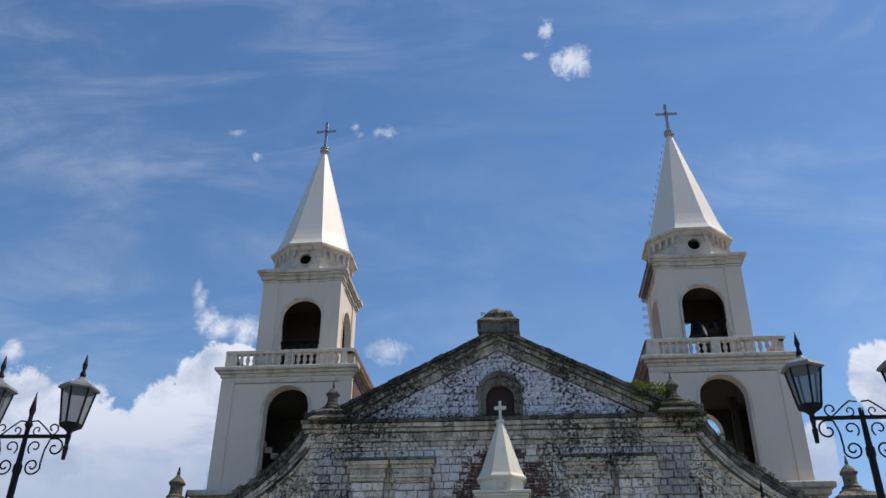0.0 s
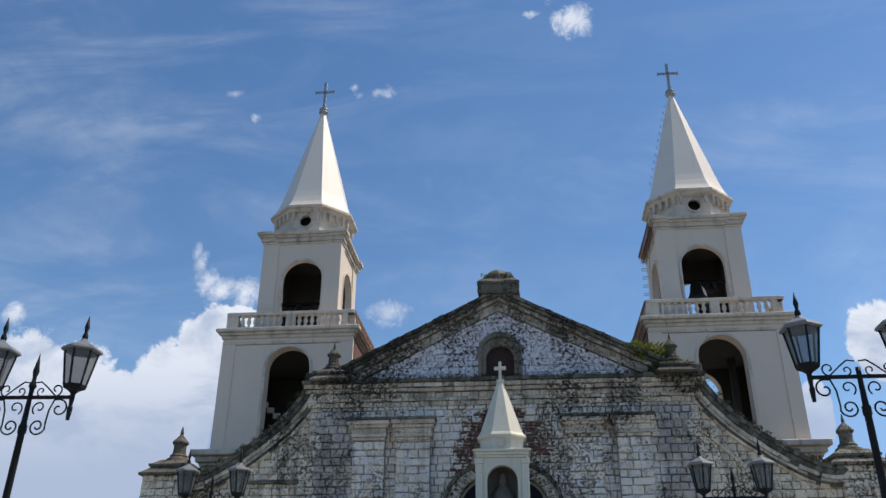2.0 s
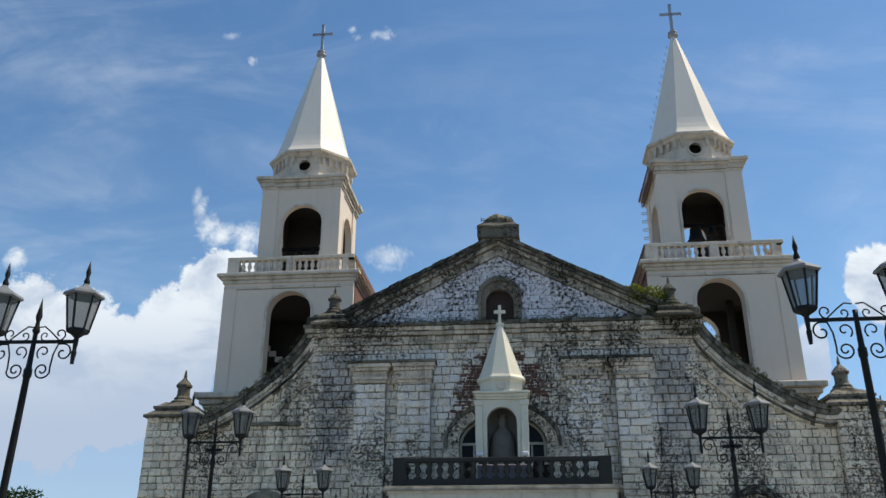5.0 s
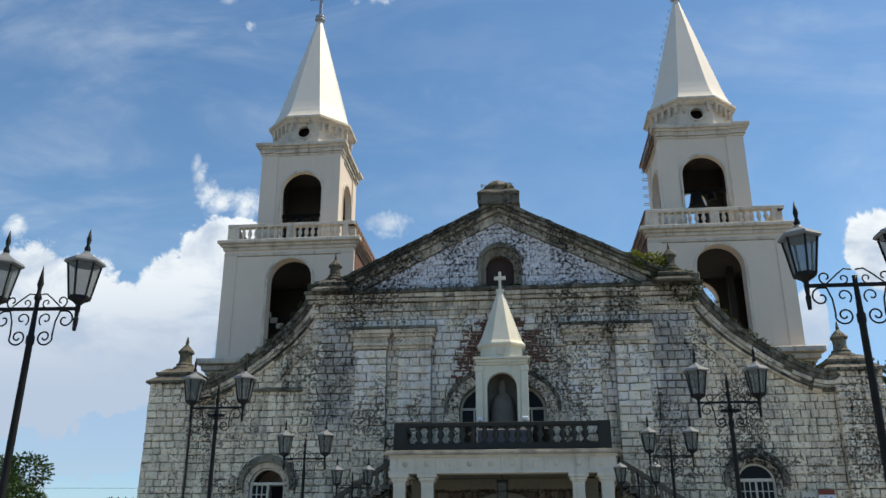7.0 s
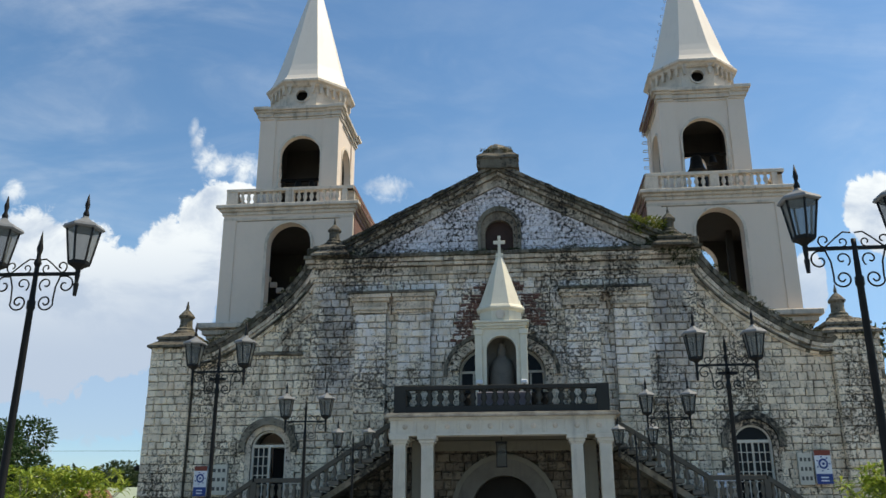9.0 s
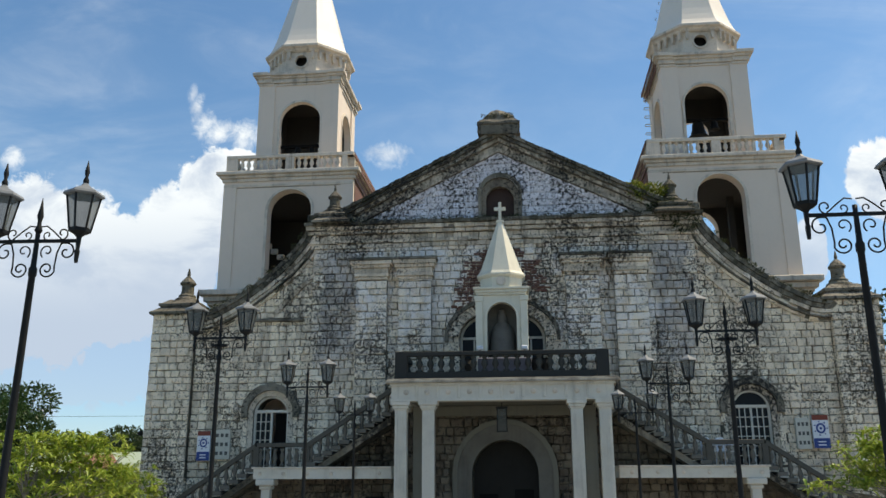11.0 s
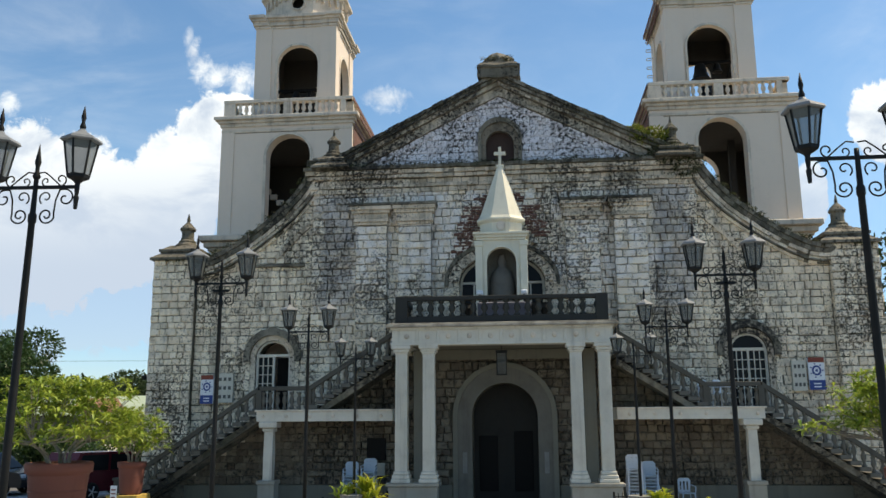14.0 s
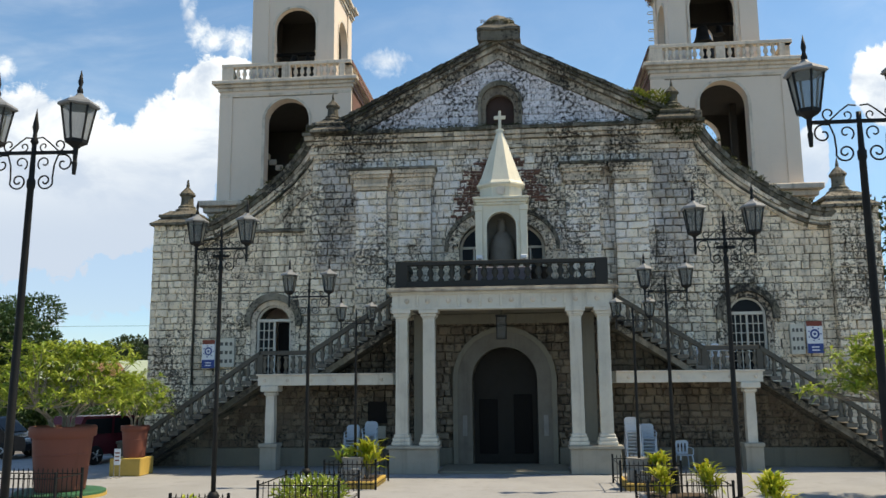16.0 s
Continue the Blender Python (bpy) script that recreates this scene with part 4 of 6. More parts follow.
    # near-black core paints the shade behind the round openings
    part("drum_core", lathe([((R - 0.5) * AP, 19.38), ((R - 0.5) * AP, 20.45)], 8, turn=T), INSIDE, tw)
    part("eave", lathe([(1.62 * AP, 20.44), (1.70 * AP, 20.5), (1.74 * AP, 20.56), (1.85 * AP, 20.60), (1.85 * AP, 20.70), (1.6 * AP, 20.74)], 8, turn=T), TRIM, tw)
    prof = [(1.82, 20.70), (1.73, 20.82), (1.62, 21.02), (1.51, 21.32), (1.41, 21.65), (0.11, 26.75)]
    part("spire", lathe([(r * AP, z) for r, z in prof], 8, turn=T), SPIRE, tw, "cream eight-sided tapering metal spire")
    if sx > 0:
        for i in range(12):
            z = 21.75 + i * 0.40
            r = 1.41 + (0.11 - 1.41) * (z - 21.65) / 5.1
            part("ladder_rung", tube([(-r * 1.03, 0.1 - 0.3 * r, z), (-r * 1.03 - 0.09, 0.1 - 0.3 * r, z + 0.02), (-r * 1.03 - 0.09, 0.1 - 0.3 * r, z + 0.14), (-r * 1.03, 0.1 - 0.3 * r, z + 0.12)], 0.014, 4), STEEL, tw)
        for i in range(9):
            z = 15.7 + i * 0.40
            part("ladder_rung", tube([(-1.62, 1.42, z), (-1.92, 1.42, z), (-1.95, 1.45, z + 0.02), (-1.95, 1.62, z + 0.02), (-1.92, 1.66, z), (-1.62, 1.66, z)], 0.02, 5), WHITEPAINT, tw)
    part("spire_collar", lathe([(0.12, 26.70), (0.17, 26.76), (0.24, 26.82), (0.24, 26.88), (0.16, 26.92), (0.22, 26.98), (0.22, 27.04), (0.1, 27.12)], 14), STEEL, tw)
    cross = bmesh.new()
    for d in (-0.05, 0.05):
        tube([(-0.05 if d < 0 else 0.05, 0, 27.1), (-0.05 if d < 0 else 0.05, 0, 28.62)], 0.028, 6, cross)
        tube([(-0.48, 0, 28.08 + d), (0.48, 0, 28.08 + d)], 0.028, 6, cross)
    box(cross, -0.07, 0.07, -0.03, 0.03, 28.58, 28.66)
    box(cross, -0.5, -0.46, -0.03, 0.03, 28.0, 28.16)
    box(cross, 0.46, 0.5, -0.03, 0.03, 28.0, 28.16)
    box(cross, -0.05, 0.05, -0.012, 0.012, 27.1, 28.6)
    box(cross, -0.46, 0.46, -0.012, 0.012, 28.04, 28.12)
    part("cross", cross, STEEL, tw, "openwork steel cross")
    # inside of the lower stage: a stair in one tower, a post in the other
    if sx < 0:
        up, down = [], []
        for i in range(5):
            x, z = -1.6 + 0.27 * i, 12.3 - 0.24 * i
            up += [(x, z), (x + 0.27, z)]
            down += [(x, z - 0.2), (x + 0.27, z - 0.2)]
        st = plate(up + down[::-1], [], -1.1, -0.95)
        part("inner_stair", st, CREAM, tw)
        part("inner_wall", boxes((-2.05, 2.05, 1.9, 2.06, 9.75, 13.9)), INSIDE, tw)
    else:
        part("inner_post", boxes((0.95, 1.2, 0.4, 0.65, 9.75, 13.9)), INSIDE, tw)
    return tw


tower(-1)
tower(1)

# ---- portico with its balcony ----
portico = thing("portico", "white-columned entrance portico carrying a black balustraded balcony", "portico")


def column(cx, cy, parent, thick=0.2):
    col = part("column", lathe([(thick * (1.0 - 0.06 * h), 1.2 + 3.62 * h) for h in (0, 0.25, 0.5, 0.75, 1.0)], 4, (cx, cy, 0), None, math.pi / 4, 1.35, 1.35), WHITEPAINT, parent, "white fluted square column")
    fl = bmesh.new()
    for u in (-0.12, -0.04, 0.04, 0.12):
        box(fl, cx + u * 0.95 - 0.022, cx + u * 0.95 + 0.022, cy - thick * 0.99 - 0.01, cy - thick * 0.8, 1.35, 4.62)
    part("flute", fl, WHITEPAINT, col)
    part("column_base", boxes((cx - 0.30, cx + 0.30, cy - 0.30, cy + 0.30, 0.86, 0.98), (cx - 0.27, cx + 0.27, cy - 0.27, cy + 0.27, 0.98, 1.10), (cx - 0.235, cx + 0.235, cy - 0.235, cy + 0.235, 1.10, 1.2), bevel=0.02), WHITEPAINT, col)
    part("capital", boxes((cx - 0.21, cx + 0.21, cy - 0.21, cy + 0.21, 4.78, 4.84), (cx - 0.25, cx + 0.25, cy - 0.25, cy + 0.25, 4.84, 4.93), (cx - 0.30, cx + 0.30, cy - 0.30, cy + 0.30, 4.93, 5.05), bevel=0.012), WHITEPAINT, col)


for s in (-1, 1):
    part("pedestal", boxes((s * 2.02, s * 3.53, -2.72, -2.08, 0.012, 0.76), (s * 1.96, s * 3.60, -2.78, -2.02, 0.76, 0.86), bevel=0.015), PEDESTAL, portico, "pale grey cement pedestal under paired columns")
    for cx in (2.29, 3.15):
        column(s * cx, -2.4, portico)
    part("back_pier", boxes((s * 2.62, s * 3.02, -0.62, -0.24, 0.012, 5.05), (s * 2.55, s * 3.09, -0.7, -0.24, 0.012, 0.86), bevel=0.015), DADO_SHADE, portico)
part("entablature", boxes((-3.44, 3.44, -2.66, -2.14, 5.05, 5.60), (-3.44, -2.92, -2.13, -0.02, 5.05, 5.60), (2.92, 3.44, -2.13, -0.02, 5.05, 5.60)), WHITEPAINT, portico, "white entablature with roundels")
part("balcony_slab", boxes((-3.62, 3.62, -2.86, 0.0, 5.60, 5.68), (-3.56, 3.56, -2.78, 0.0, 5.68, 5.735), bevel=0.01), plain_material("rain_stained_slab_edge", (0.42, 0.37, 0.29), 0.8, 0, 0.7, 2.0, (0.12, 0.10, 0.08), 0.6), portico, "stained slab edge")
# dark slab added where the portico floor lies in shade
part("floor_shade_slab", boxes((-2.0, 2.0, -2.62, -0.24, 0.012, 0.10), bevel=0.012), DADO_SHADE, portico, "low dark slab added as the shaded floor before the door")
# soffit and wall band: pale plaster given dado grey to paint portico shade
part("soffit", boxes((-2.92, 2.92, -2.14, -0.02, 5.08, 5.14)), DADO_SHADE, portico)
part("wall_beam", boxes((-2.92, 2.92, -0.34, -0.30, 4.74, 5.07), bevel=0.01), DADO_SHADE, portico, "pale plaster band above the door arch, painted grey as portico shade")
part("architrave_lip", boxes((-3.48, 3.48, -2.70, -2.66, 5.05, 5.12), (-3.48, 3.48, -2.72, -2.66, 5.52, 5.60)), WHITEPAINT, portico)
for i in range(10):
    x = -2.97 + 0.66 * i
    bm = lathe([(0.085, 0), (0.085, 0.03), (0.055, 0.04), (0.05, 0.06)], 12)
    bmesh.ops.transform(bm, matrix=pose(x, -2.66, 5.32, 90, 0, 0), verts=bm.verts[:])
    part("roundel", bm, TRIM, portico)
    if i < 9:
        part("triglyph", boxes((x + 0.29, x + 0.37, -2.70, -2.66, 5.14, 5.52), bevel=0.01), WHITEPAINT, portico)
rail = part("balcony_rail", boxes((-3.33, 3.33, -2.62, -2.38, 6.46, 6.59), (-3.33, 3.33, -2.60, -2.40, 5.735, 5.96), bevel=0.012), DARKSTONE, portico, "black-painted balcony rail")
for s in (-1, 1):
    part("rail_pier", boxes((s * 2.96, s * 3.34, -2.63, -2.37, 5.735, 6.60), bevel=0.01), DARKSTONE, rail)
    part("side_rail", boxes((s * 3.08, s * 3.30, -2.38, -0.05, 6.46, 6.59), (s * 3.1, s * 3.28, -2.38, -0.05, 5.735, 5.9)), DARKSTONE, rail)
PALE_BAL = baluster_mesh("dark_baluster", 0.50, 0.112, DARKBAL, 10)
for i in range(16):
    ob = new("baluster", PALE_BAL)
    ob.parent, ob.location = rail, (-2.569 + 0.3425 * i, -2.5, 5.96)
for s in (-1, 1):
    for i in range(6):
        ob = new("baluster", PALE_BAL)
        ob.parent, ob.location = rail, (s * 3.19, -2.1 + 0.36 * i, 5.92)
tagged(part("draped_cloth", roughen(boxes((-0.75, 0.95, -2.30, -2.2, 5.735, 6.42), bevel=0.03), 0.03, 5.0), CLOTH), "faded grey-blue cloth draped behind the balcony rail", "cloth")
for x in (-1.05, 1.12, 1.42):
    sp = tagged(part("flower_urn", lathe([(0.10, 0), (0.10, 0.05), (0.05, 0.1), (0.15, 0.3), (0.18, 0.5), (0.14, 0.62), (0.16, 0.66)], 12, (x, -2.12, 5.735)), DARKSTONE, None), "dark urn standing behind the balcony rail", "urn", "balcony urns")
hang = thing("hanging_lantern", "black iron box lantern hanging under the portico", "lantern", at=(-0.02, -1.9, 0))
part("lantern_frame", boxes(*[(sx * 0.15 - 0.012, sx * 0.15 + 0.012, sy * 0.15 - 0.012, sy * 0.15 + 0.012, 4.15, 4.86) for sx in (-1, 1) for sy in (-1, 1)], (-0.17, 0.17, -0.17, 0.17, 4.13, 4.16), (-0.18, 0.18, -0.18, 0.18, 4.84, 4.9)), IRON, hang)
part("glass", boxes((-0.135, 0.135, -0.135, 0.135, 4.17, 4.83)), HANGGLASS, hang)
part("hanger", boxes((-0.01, 0.01, -0.01, 0.01, 4.9, 5.4)), IRON, hang)

# ---- shrine on the balcony ----
shrine = thing("shrine", "ivory aedicule with arched niche and pointed roof on the balcony", "shrine", at=(0.03, -0.95, 0))
part("shrine_base", boxes((-0.92, 0.92, -0.65, 0.65, 5.735, 5.95), (-0.86, 0.86, -0.6, 0.6, 5.95, 6.05), bevel=0.015), SHRINE, shrine)
part("shrine_front", plate([(-0.81, 6.05), (0.81, 6.05), (0.81, 8.62), (-0.81, 8.62)], [arch(0, 0.49, 6.06, 8.36)], -0.55, -0.30), SHRINE, shrine)
part("niche_rim", plate(ring(arch(0, 0.57, 6.07, 8.44), arch(0, 0.49, 6.07, 8.36)), [], -0.60, -0.55), SHRINE, shrine)
part("shrine_body", boxes((-0.81, -0.5, -0.30, 0.5, 6.05, 8.62), (0.5, 0.81, -0.30, 0.5, 6.05, 8.62), (-0.5, 0.5, 0.3, 0.5, 6.05, 8.62)), SHRINE, shrine)
for s in (-1, 1):
    part("corner_pilaster", boxes((s * 0.62, s * 0.86, -0.60, -0.4, 6.05, 8.56), (s * 0.60, s * 0.89, -0.63, -0.4, 8.40, 8.58), bevel=0.01), SHRINE, shrine)
part("niche_lining", boxes((-0.495, 0.495, 0.26, 0.295, 6.06, 8.6), (-0.497, -0.47, -0.29, 0.26, 6.06, 8.6), (0.47, 0.497, -0.29, 0.26, 6.06, 8.6)), plain_material("grey_niche_render", (0.20, 0.19, 0.16), 0.85, 0, 0.5, 2.0), shrine, "grey niche lining, darker than the ivory body")
part("shrine_cornice", boxes((-0.83, 0.83, -0.62, 0.62, 8.60, 8.68), (-0.87, 0.87, -0.67, 0.67, 8.68, 8.78), (-0.93, 0.93, -0.73, 0.73, 8.78, 8.86), bevel=0.01), SHRINE, shrine)
AP8 = 1 / math.cos(math.pi / 8)
part("drum", lathe([(0.70 * AP8, 8.855), (0.70 * AP8, 9.24)], 8, turn=math.pi / 8, sy=0.85), SHRINE, shrine)
bm = lathe([(0.16, 0), (0.16, 0.04), (0.1, 0.05)], 14)
bmesh.ops.transform(bm, matrix=pose(0, -0.595, 9.08, 90, 0, 0), verts=bm.verts[:])
part("roundel", bm, TRIM, shrine)
part("eave", lathe([(0.72 * AP8, 9.22), (0.81 * AP8, 9.30), (0.81 * AP8, 9.35), (0.7 * AP8, 9.38)], 8, turn=math.pi / 8, sy=0.85), SHRINE, shrine)
part("roof", lathe([(0.79 * AP8, 9.35), (0.71 * AP8, 9.46), (0.63 * AP8, 9.68), (0.10 * AP8, 11.28)], 8, turn=math.pi / 8, sy=0.85), SHRINE, shrine, "ivory eight-sided pointed roof")
part("cross", boxes((-0.13, 0.13, -0.09, 0.09, 11.26, 11.36), (-0.05, 0.05, -0.03, 0.03, 11.3, 12.02), (-0.20, 0.20, -0.036, 0.036, 11.72, 11.84), bevel=0.008), SHRINE, shrine, "ivory cross")
tagged(part("statue", lathe([(0.46, 0.0), (0.465, 0.12), (0.43, 0.16), (0.45, 0.45), (0.43, 0.9), (0.40, 1.3), (0.32, 1.55), (0.20, 1.68), (0.13, 1.74), (0.16, 1.84), (0.15, 1.96), (0.10, 2.05), (0.13, 2.09), (0.1, 2.17)], 14, (0.03, -0.92, 6.05), sy=0.75), STATUE, None, "", True), "grey robed stone statue standing in the shrine", "statue")
for s in (-1, 1):
    fl = thing("floodlight", "small white floodlight beside the shrine", "floodlight", "shrine floodlights", at=(0.03 + s * 0.72, -1.75, 5.735))
    part("stand", boxes((-0.03, 0.03, -0.03, 0.03, 0, 1.0)), IRON, fl)
    part("lamp_head", boxes((-0.11, 0.11, -0.08, 0.08, 1.0, 1.14), bevel=0.03), WHITEPLASTIC, fl)

# ---- outer stairs ----
STEPSTONE = plain_material("worn_step_concrete", (0.125, 0.118, 0.098), 0.85, 0, 0.6, 3.0, (0.08, 0.075, 0.06), 0.5, 0.4)
STAIR_BAL = baluster_mesh("stair_baluster", 0.56, 0.085, STEPSTONE)


def slanted(x0, z0, x1, z1, low, high, y0, y1):
    return plate([(x0, z0 + low), (x1, z1 + low), (x1, z1 + high), (x0, z0 + high)], [], y0, y1)


def outer_stair(s):
    st = thing("outer_stair", "weathered grey concrete stair with balusters climbing to the balcony", "stairs", "twin outer stairs")
    step_mesh = mesh_of("step", boxes((-0.16, 0.16, -1.63, -0.18, -0.13, 0.0), bevel=0.012))
    step_mesh.materials.append(STEPSTONE)

    def flight(xa, za, xb, zb, n):
        for i in range(n):
            ob = new("step", step_mesh)
            ob.parent = st
            ob.location = (s * (xa + (xb - xa) * (i + 0.5) / n), 0, za + (zb - za) * (i + 1) / n)
            bb = new("baluster", STAIR_BAL)
            bb.parent = st
            bb.location = (s * (xa + (xb - xa) * (i + 0.5) / n), -1.52, za + (zb - za) * (i + 1) / n)
        part("stringer", slanted(s * xa, za, s * xb, zb, -0.36, -0.14, -1.50, -1.40), RAKE, st)
        part("soffit", slanted(s * xa, za, s * xb, zb, -0.35, -0.18, -1.40, -0.17), RAKE, st)
        part("handrail", slanted(s * xa, za, s * xb, zb, 0.62, 0.78, -1.63, -1.43), GREYSTONE, st)

    flight(12.65, 0.0, 8.05, 3.07, 17)
    flight(6.35, 3.07, 3.62, 4.80, 10)
    part("newel", boxes((s * 12.5, s * 12.78, -1.66, -1.38, 0, 0.86), (s * 12.46, s * 12.82, -1.70, -1.34, 0.86, 0.95), bevel=0.015), GREYSTONE, st)
    part("landing", boxes((s * 3.56, s * 8.07, -1.64, -0.16, 2.72, 3.07), bevel=0.01), WHITEPAINT, st, "white-edged landing slab")
    part("landing_cap", boxes((s * 3.56, s * 8.12, -1.70, -0.16, 3.04, 3.10), bevel=0.01), TRIM, st)
    for i in range(6):
        bm = lathe([(0.06, 0), (0.06, 0.025), (0.035, 0.04)], 10)
        bmesh.ops.transform(bm, matrix=pose(s * (3.95 + 0.78 * i), -1.64, 2.89, 90, 0, 0), verts=bm.verts[:])
        part("roundel", bm, TRIM, st)
    part("landing_rail", boxes((s * 6.32, s * 8.0, -1.63, -1.43, 3.72, 3.86), bevel=0.012), GREYSTONE, st)
    for i in range(7):
        bb = new("baluster", STAIR_BAL)
        bb.parent, bb.location = st, (s * (6.45 + 0.24 * i), -1.52, 3.12)
    for x in (6.34, 8.02):
        part("rail_post", boxes((s * (x - 0.09), s * (x + 0.09), -1.62, -1.44, 3.08, 3.74)), GREYSTONE, st)
    post = part("landing_post", lathe([(0.16, 0.86), (0.165, 1.6), (0.15, 2.40)], 4, (s * 7.67, -1.40, 0), None, math.pi / 4, 1.3, 1.3), WHITEPAINT, st, "white square post on a tall pedestal")
    part("pedestal", boxes((s * 7.67 - 0.27, s * 7.67 + 0.27, -1.67, -1.13, 0, 0.74), (s * 7.67 - 0.31, s * 7.67 + 0.31, -1.71, -1.09, 0.74, 0.86), bevel=0.012), PEDESTAL, post)
    part("capital", boxes((s * 7.67 - 0.2, s * 7.67 + 0.2, -1.6, -1.2, 2.40, 2.52), (s * 7.67 - 0.3, s * 7.67 + 0.3, -1.69, -1.1, 2.52, 2.72), bevel=0.03), WHITEPAINT, post)
    return st


outer_stair(-1)
outer_stair(1)


# ---- street lamps ----
def spiral(c, r0, r1, a0, a1, n=22):
    return [(c[0] + (r0 + (r1 - r0) * i / n) * math.cos(a0 + (a1 - a0) * i / n), 0, c[1] + (r0 + (r1 - r0) * i / n) * math.sin(a0 + (a1 - a0) * i / n)) for i in range(n + 1)]


def street_lamp(x, y, bar, k, spike=True, lean=0.0):
    lamp = thing("street_lamp", "black wrought-iron street lamp with two frosted lanterns", "street lamp", "avenue street lamps", at=(x - math.tan(lean) * bar, y, 0))
    lamp.rotation_euler[1] = lean
    h = bar / k
    up = Matrix.Scale(k, 4)

    def piece(name, bm, mat, parent, smooth=False, label=""):
        bmesh.ops.transform(bm, matrix=up, verts=bm.verts[:])
        return part(name, bm, mat, parent, label, smooth)

    piece("pole", lathe([(0.046, 0.0), (0.044, h * 0.5), (0.036, h - 0.42), (0.046, h - 0.40), (0.046, h - 0.32), (0.032, h - 0.30), (0.026, h - 0.02), (0.026, h + 0.1)], 12), IRON, lamp, True)
    piece("pole_base", lathe([(0.16, 0.0), (0.16, 0.12), (0.11, 0.2), (0.10, 0.7), (0.12, 0.74), (0.07, 0.82)], 12), IRON, lamp, True)
    if spike:
        piece("spike", lathe([(0.03, h + 0.1), (0.045, h + 0.13), (0.025, h + 0.18), (0.022, h + 0.24), (0.036, h + 0.3), (0.02, h + 0.4), (0.003, h + 0.52)], 10), IRON, lamp, True)
    piece("crossbar", boxes((-0.52, 0.52, -0.016, 0.016, h - 0.018, h + 0.018)), IRON, lamp)
    if -14.5 < y < -13:
        piece("spot_bracket", boxes((-0.15, 0.15, -0.05, 0.03, h - 0.17, h - 0.12), (-0.035, 0.035, -0.05, 0.03, h - 0.23, h - 0.05), bevel=0.006), IRON, lamp)
    for s in (-1, 1):
        # a small scroll above the bar, a large one below
        a = [(s * px, py, h + pz) for px, py, pz in spiral((0.30, 0.09), 0.075, 0.02, -math.pi * 0.5, math.pi * 1.4)]
        b = [(s * px, py, h + pz) for px, py, pz in spiral((0.12, 0.07), 0.055, 0.015, math.pi * 1.5, -math.pi * 0.3)]
        piece("scroll", tube([(s * 0.02, 0, h + 0.17), (s * 0.10, 0, h + 0.18), (s * 0.18, 0, h + 0.12)] + a, 0.009, 5), IRON, lamp, True)
        piece("scroll", tube(b, 0.008, 5), IRON, lamp, True)
        c = [(s * px, py, h + pz) for px, py, pz in spiral((0.37, -0.13), 0.105, 0.02, math.pi * 0.5, -math.pi * 1.6)]
        d = [(s * px, py, h + pz) for px, py, pz in spiral((0.16, -0.33), 0.10, 0.02, math.pi * 1.9, -math.pi * 0.9)][::-1]
        piece("scroll", tube(c[::-1] + [(s * 0.30, 0, h - 0.03), (s * 0.26, 0, h - 0.15), (s * 0.25, 0, h - 0.30)] + d[::-1], 0.010, 5), IRON, lamp, True)
        piece("scroll", tube([(s * px, py, h + pz) for px, py, pz in spiral((0.14, -0.12), 0.085, 0.018, math.pi * 1.3, -math.pi * 0.7)], 0.009, 5), IRON, lamp, True)
        lx = s * 0.5
        lan = piece("lantern_roof", lathe([(0.215, h + 0.525), (0.232, h + 0.54), (0.215, h + 0.57), (0.10, h + 0.63), (0.05, h + 0.66), (0.03, h + 0.69)], 6, (lx, 0, 0), turn=math.pi / 6), ZINC, lamp, False, "grey six-sided lantern roof")
        piece("lantern_spike", lathe([(0.028, h + 0.67), (0.036, h + 0.72), (0.018, h + 0.77), (0.03, h + 0.83), (0.003, h + 0.97)], 8, (lx, 0, 0)), IRON, lan, True)
        piece("lantern_glass", lathe([(0.108, h + 0.13), (0.178, h + 0.53)], 6, (lx, 0, 0), turn=math.pi / 6), LAMPGLASS, lan)
        fr = bmesh.new()
        for i in range(6):
            a = math.pi / 6 + i * math.pi / 3
            tube([(lx + 0.114 * math.cos(a), 0.114 * math.sin(a), h + 0.12), (lx + 0.184 * math.cos(a), 0.184 * math.sin(a), h + 0.535)], 0.013, 4, fr)
        piece("lantern_frame", fr, IRON, lan)
        piece("lantern_foot", lathe([(0.02, h - 0.26), (0.03, h - 0.12), (0.02, h - 0.1), (0.028, h - 0.02), (0.028, h + 0.04), (0.06, h + 0.07), (0.12, h + 0.10), (0.125, h + 0.14)][0:], 6, (lx, 0, 0), turn=math.pi / 6), IRON, lan)
    return lamp


for args in ((-5.21, -19.5, 5.59, 1.08, True, 0.016), (4.645, -19.2, 5.70, 1.11, False), (-5.03, -13.5, 5.34, 1.0), (4.27, -14.0, 5.21, 1.02), (-4.47, -9.0, 4.86, 0.98), (4.11, -8.5, 4.89, 0.98), (-4.01, -5.5, 4.44, 0.87), (3.60, -6.2, 4.37, 0.88)):
    street_lamp(*args)


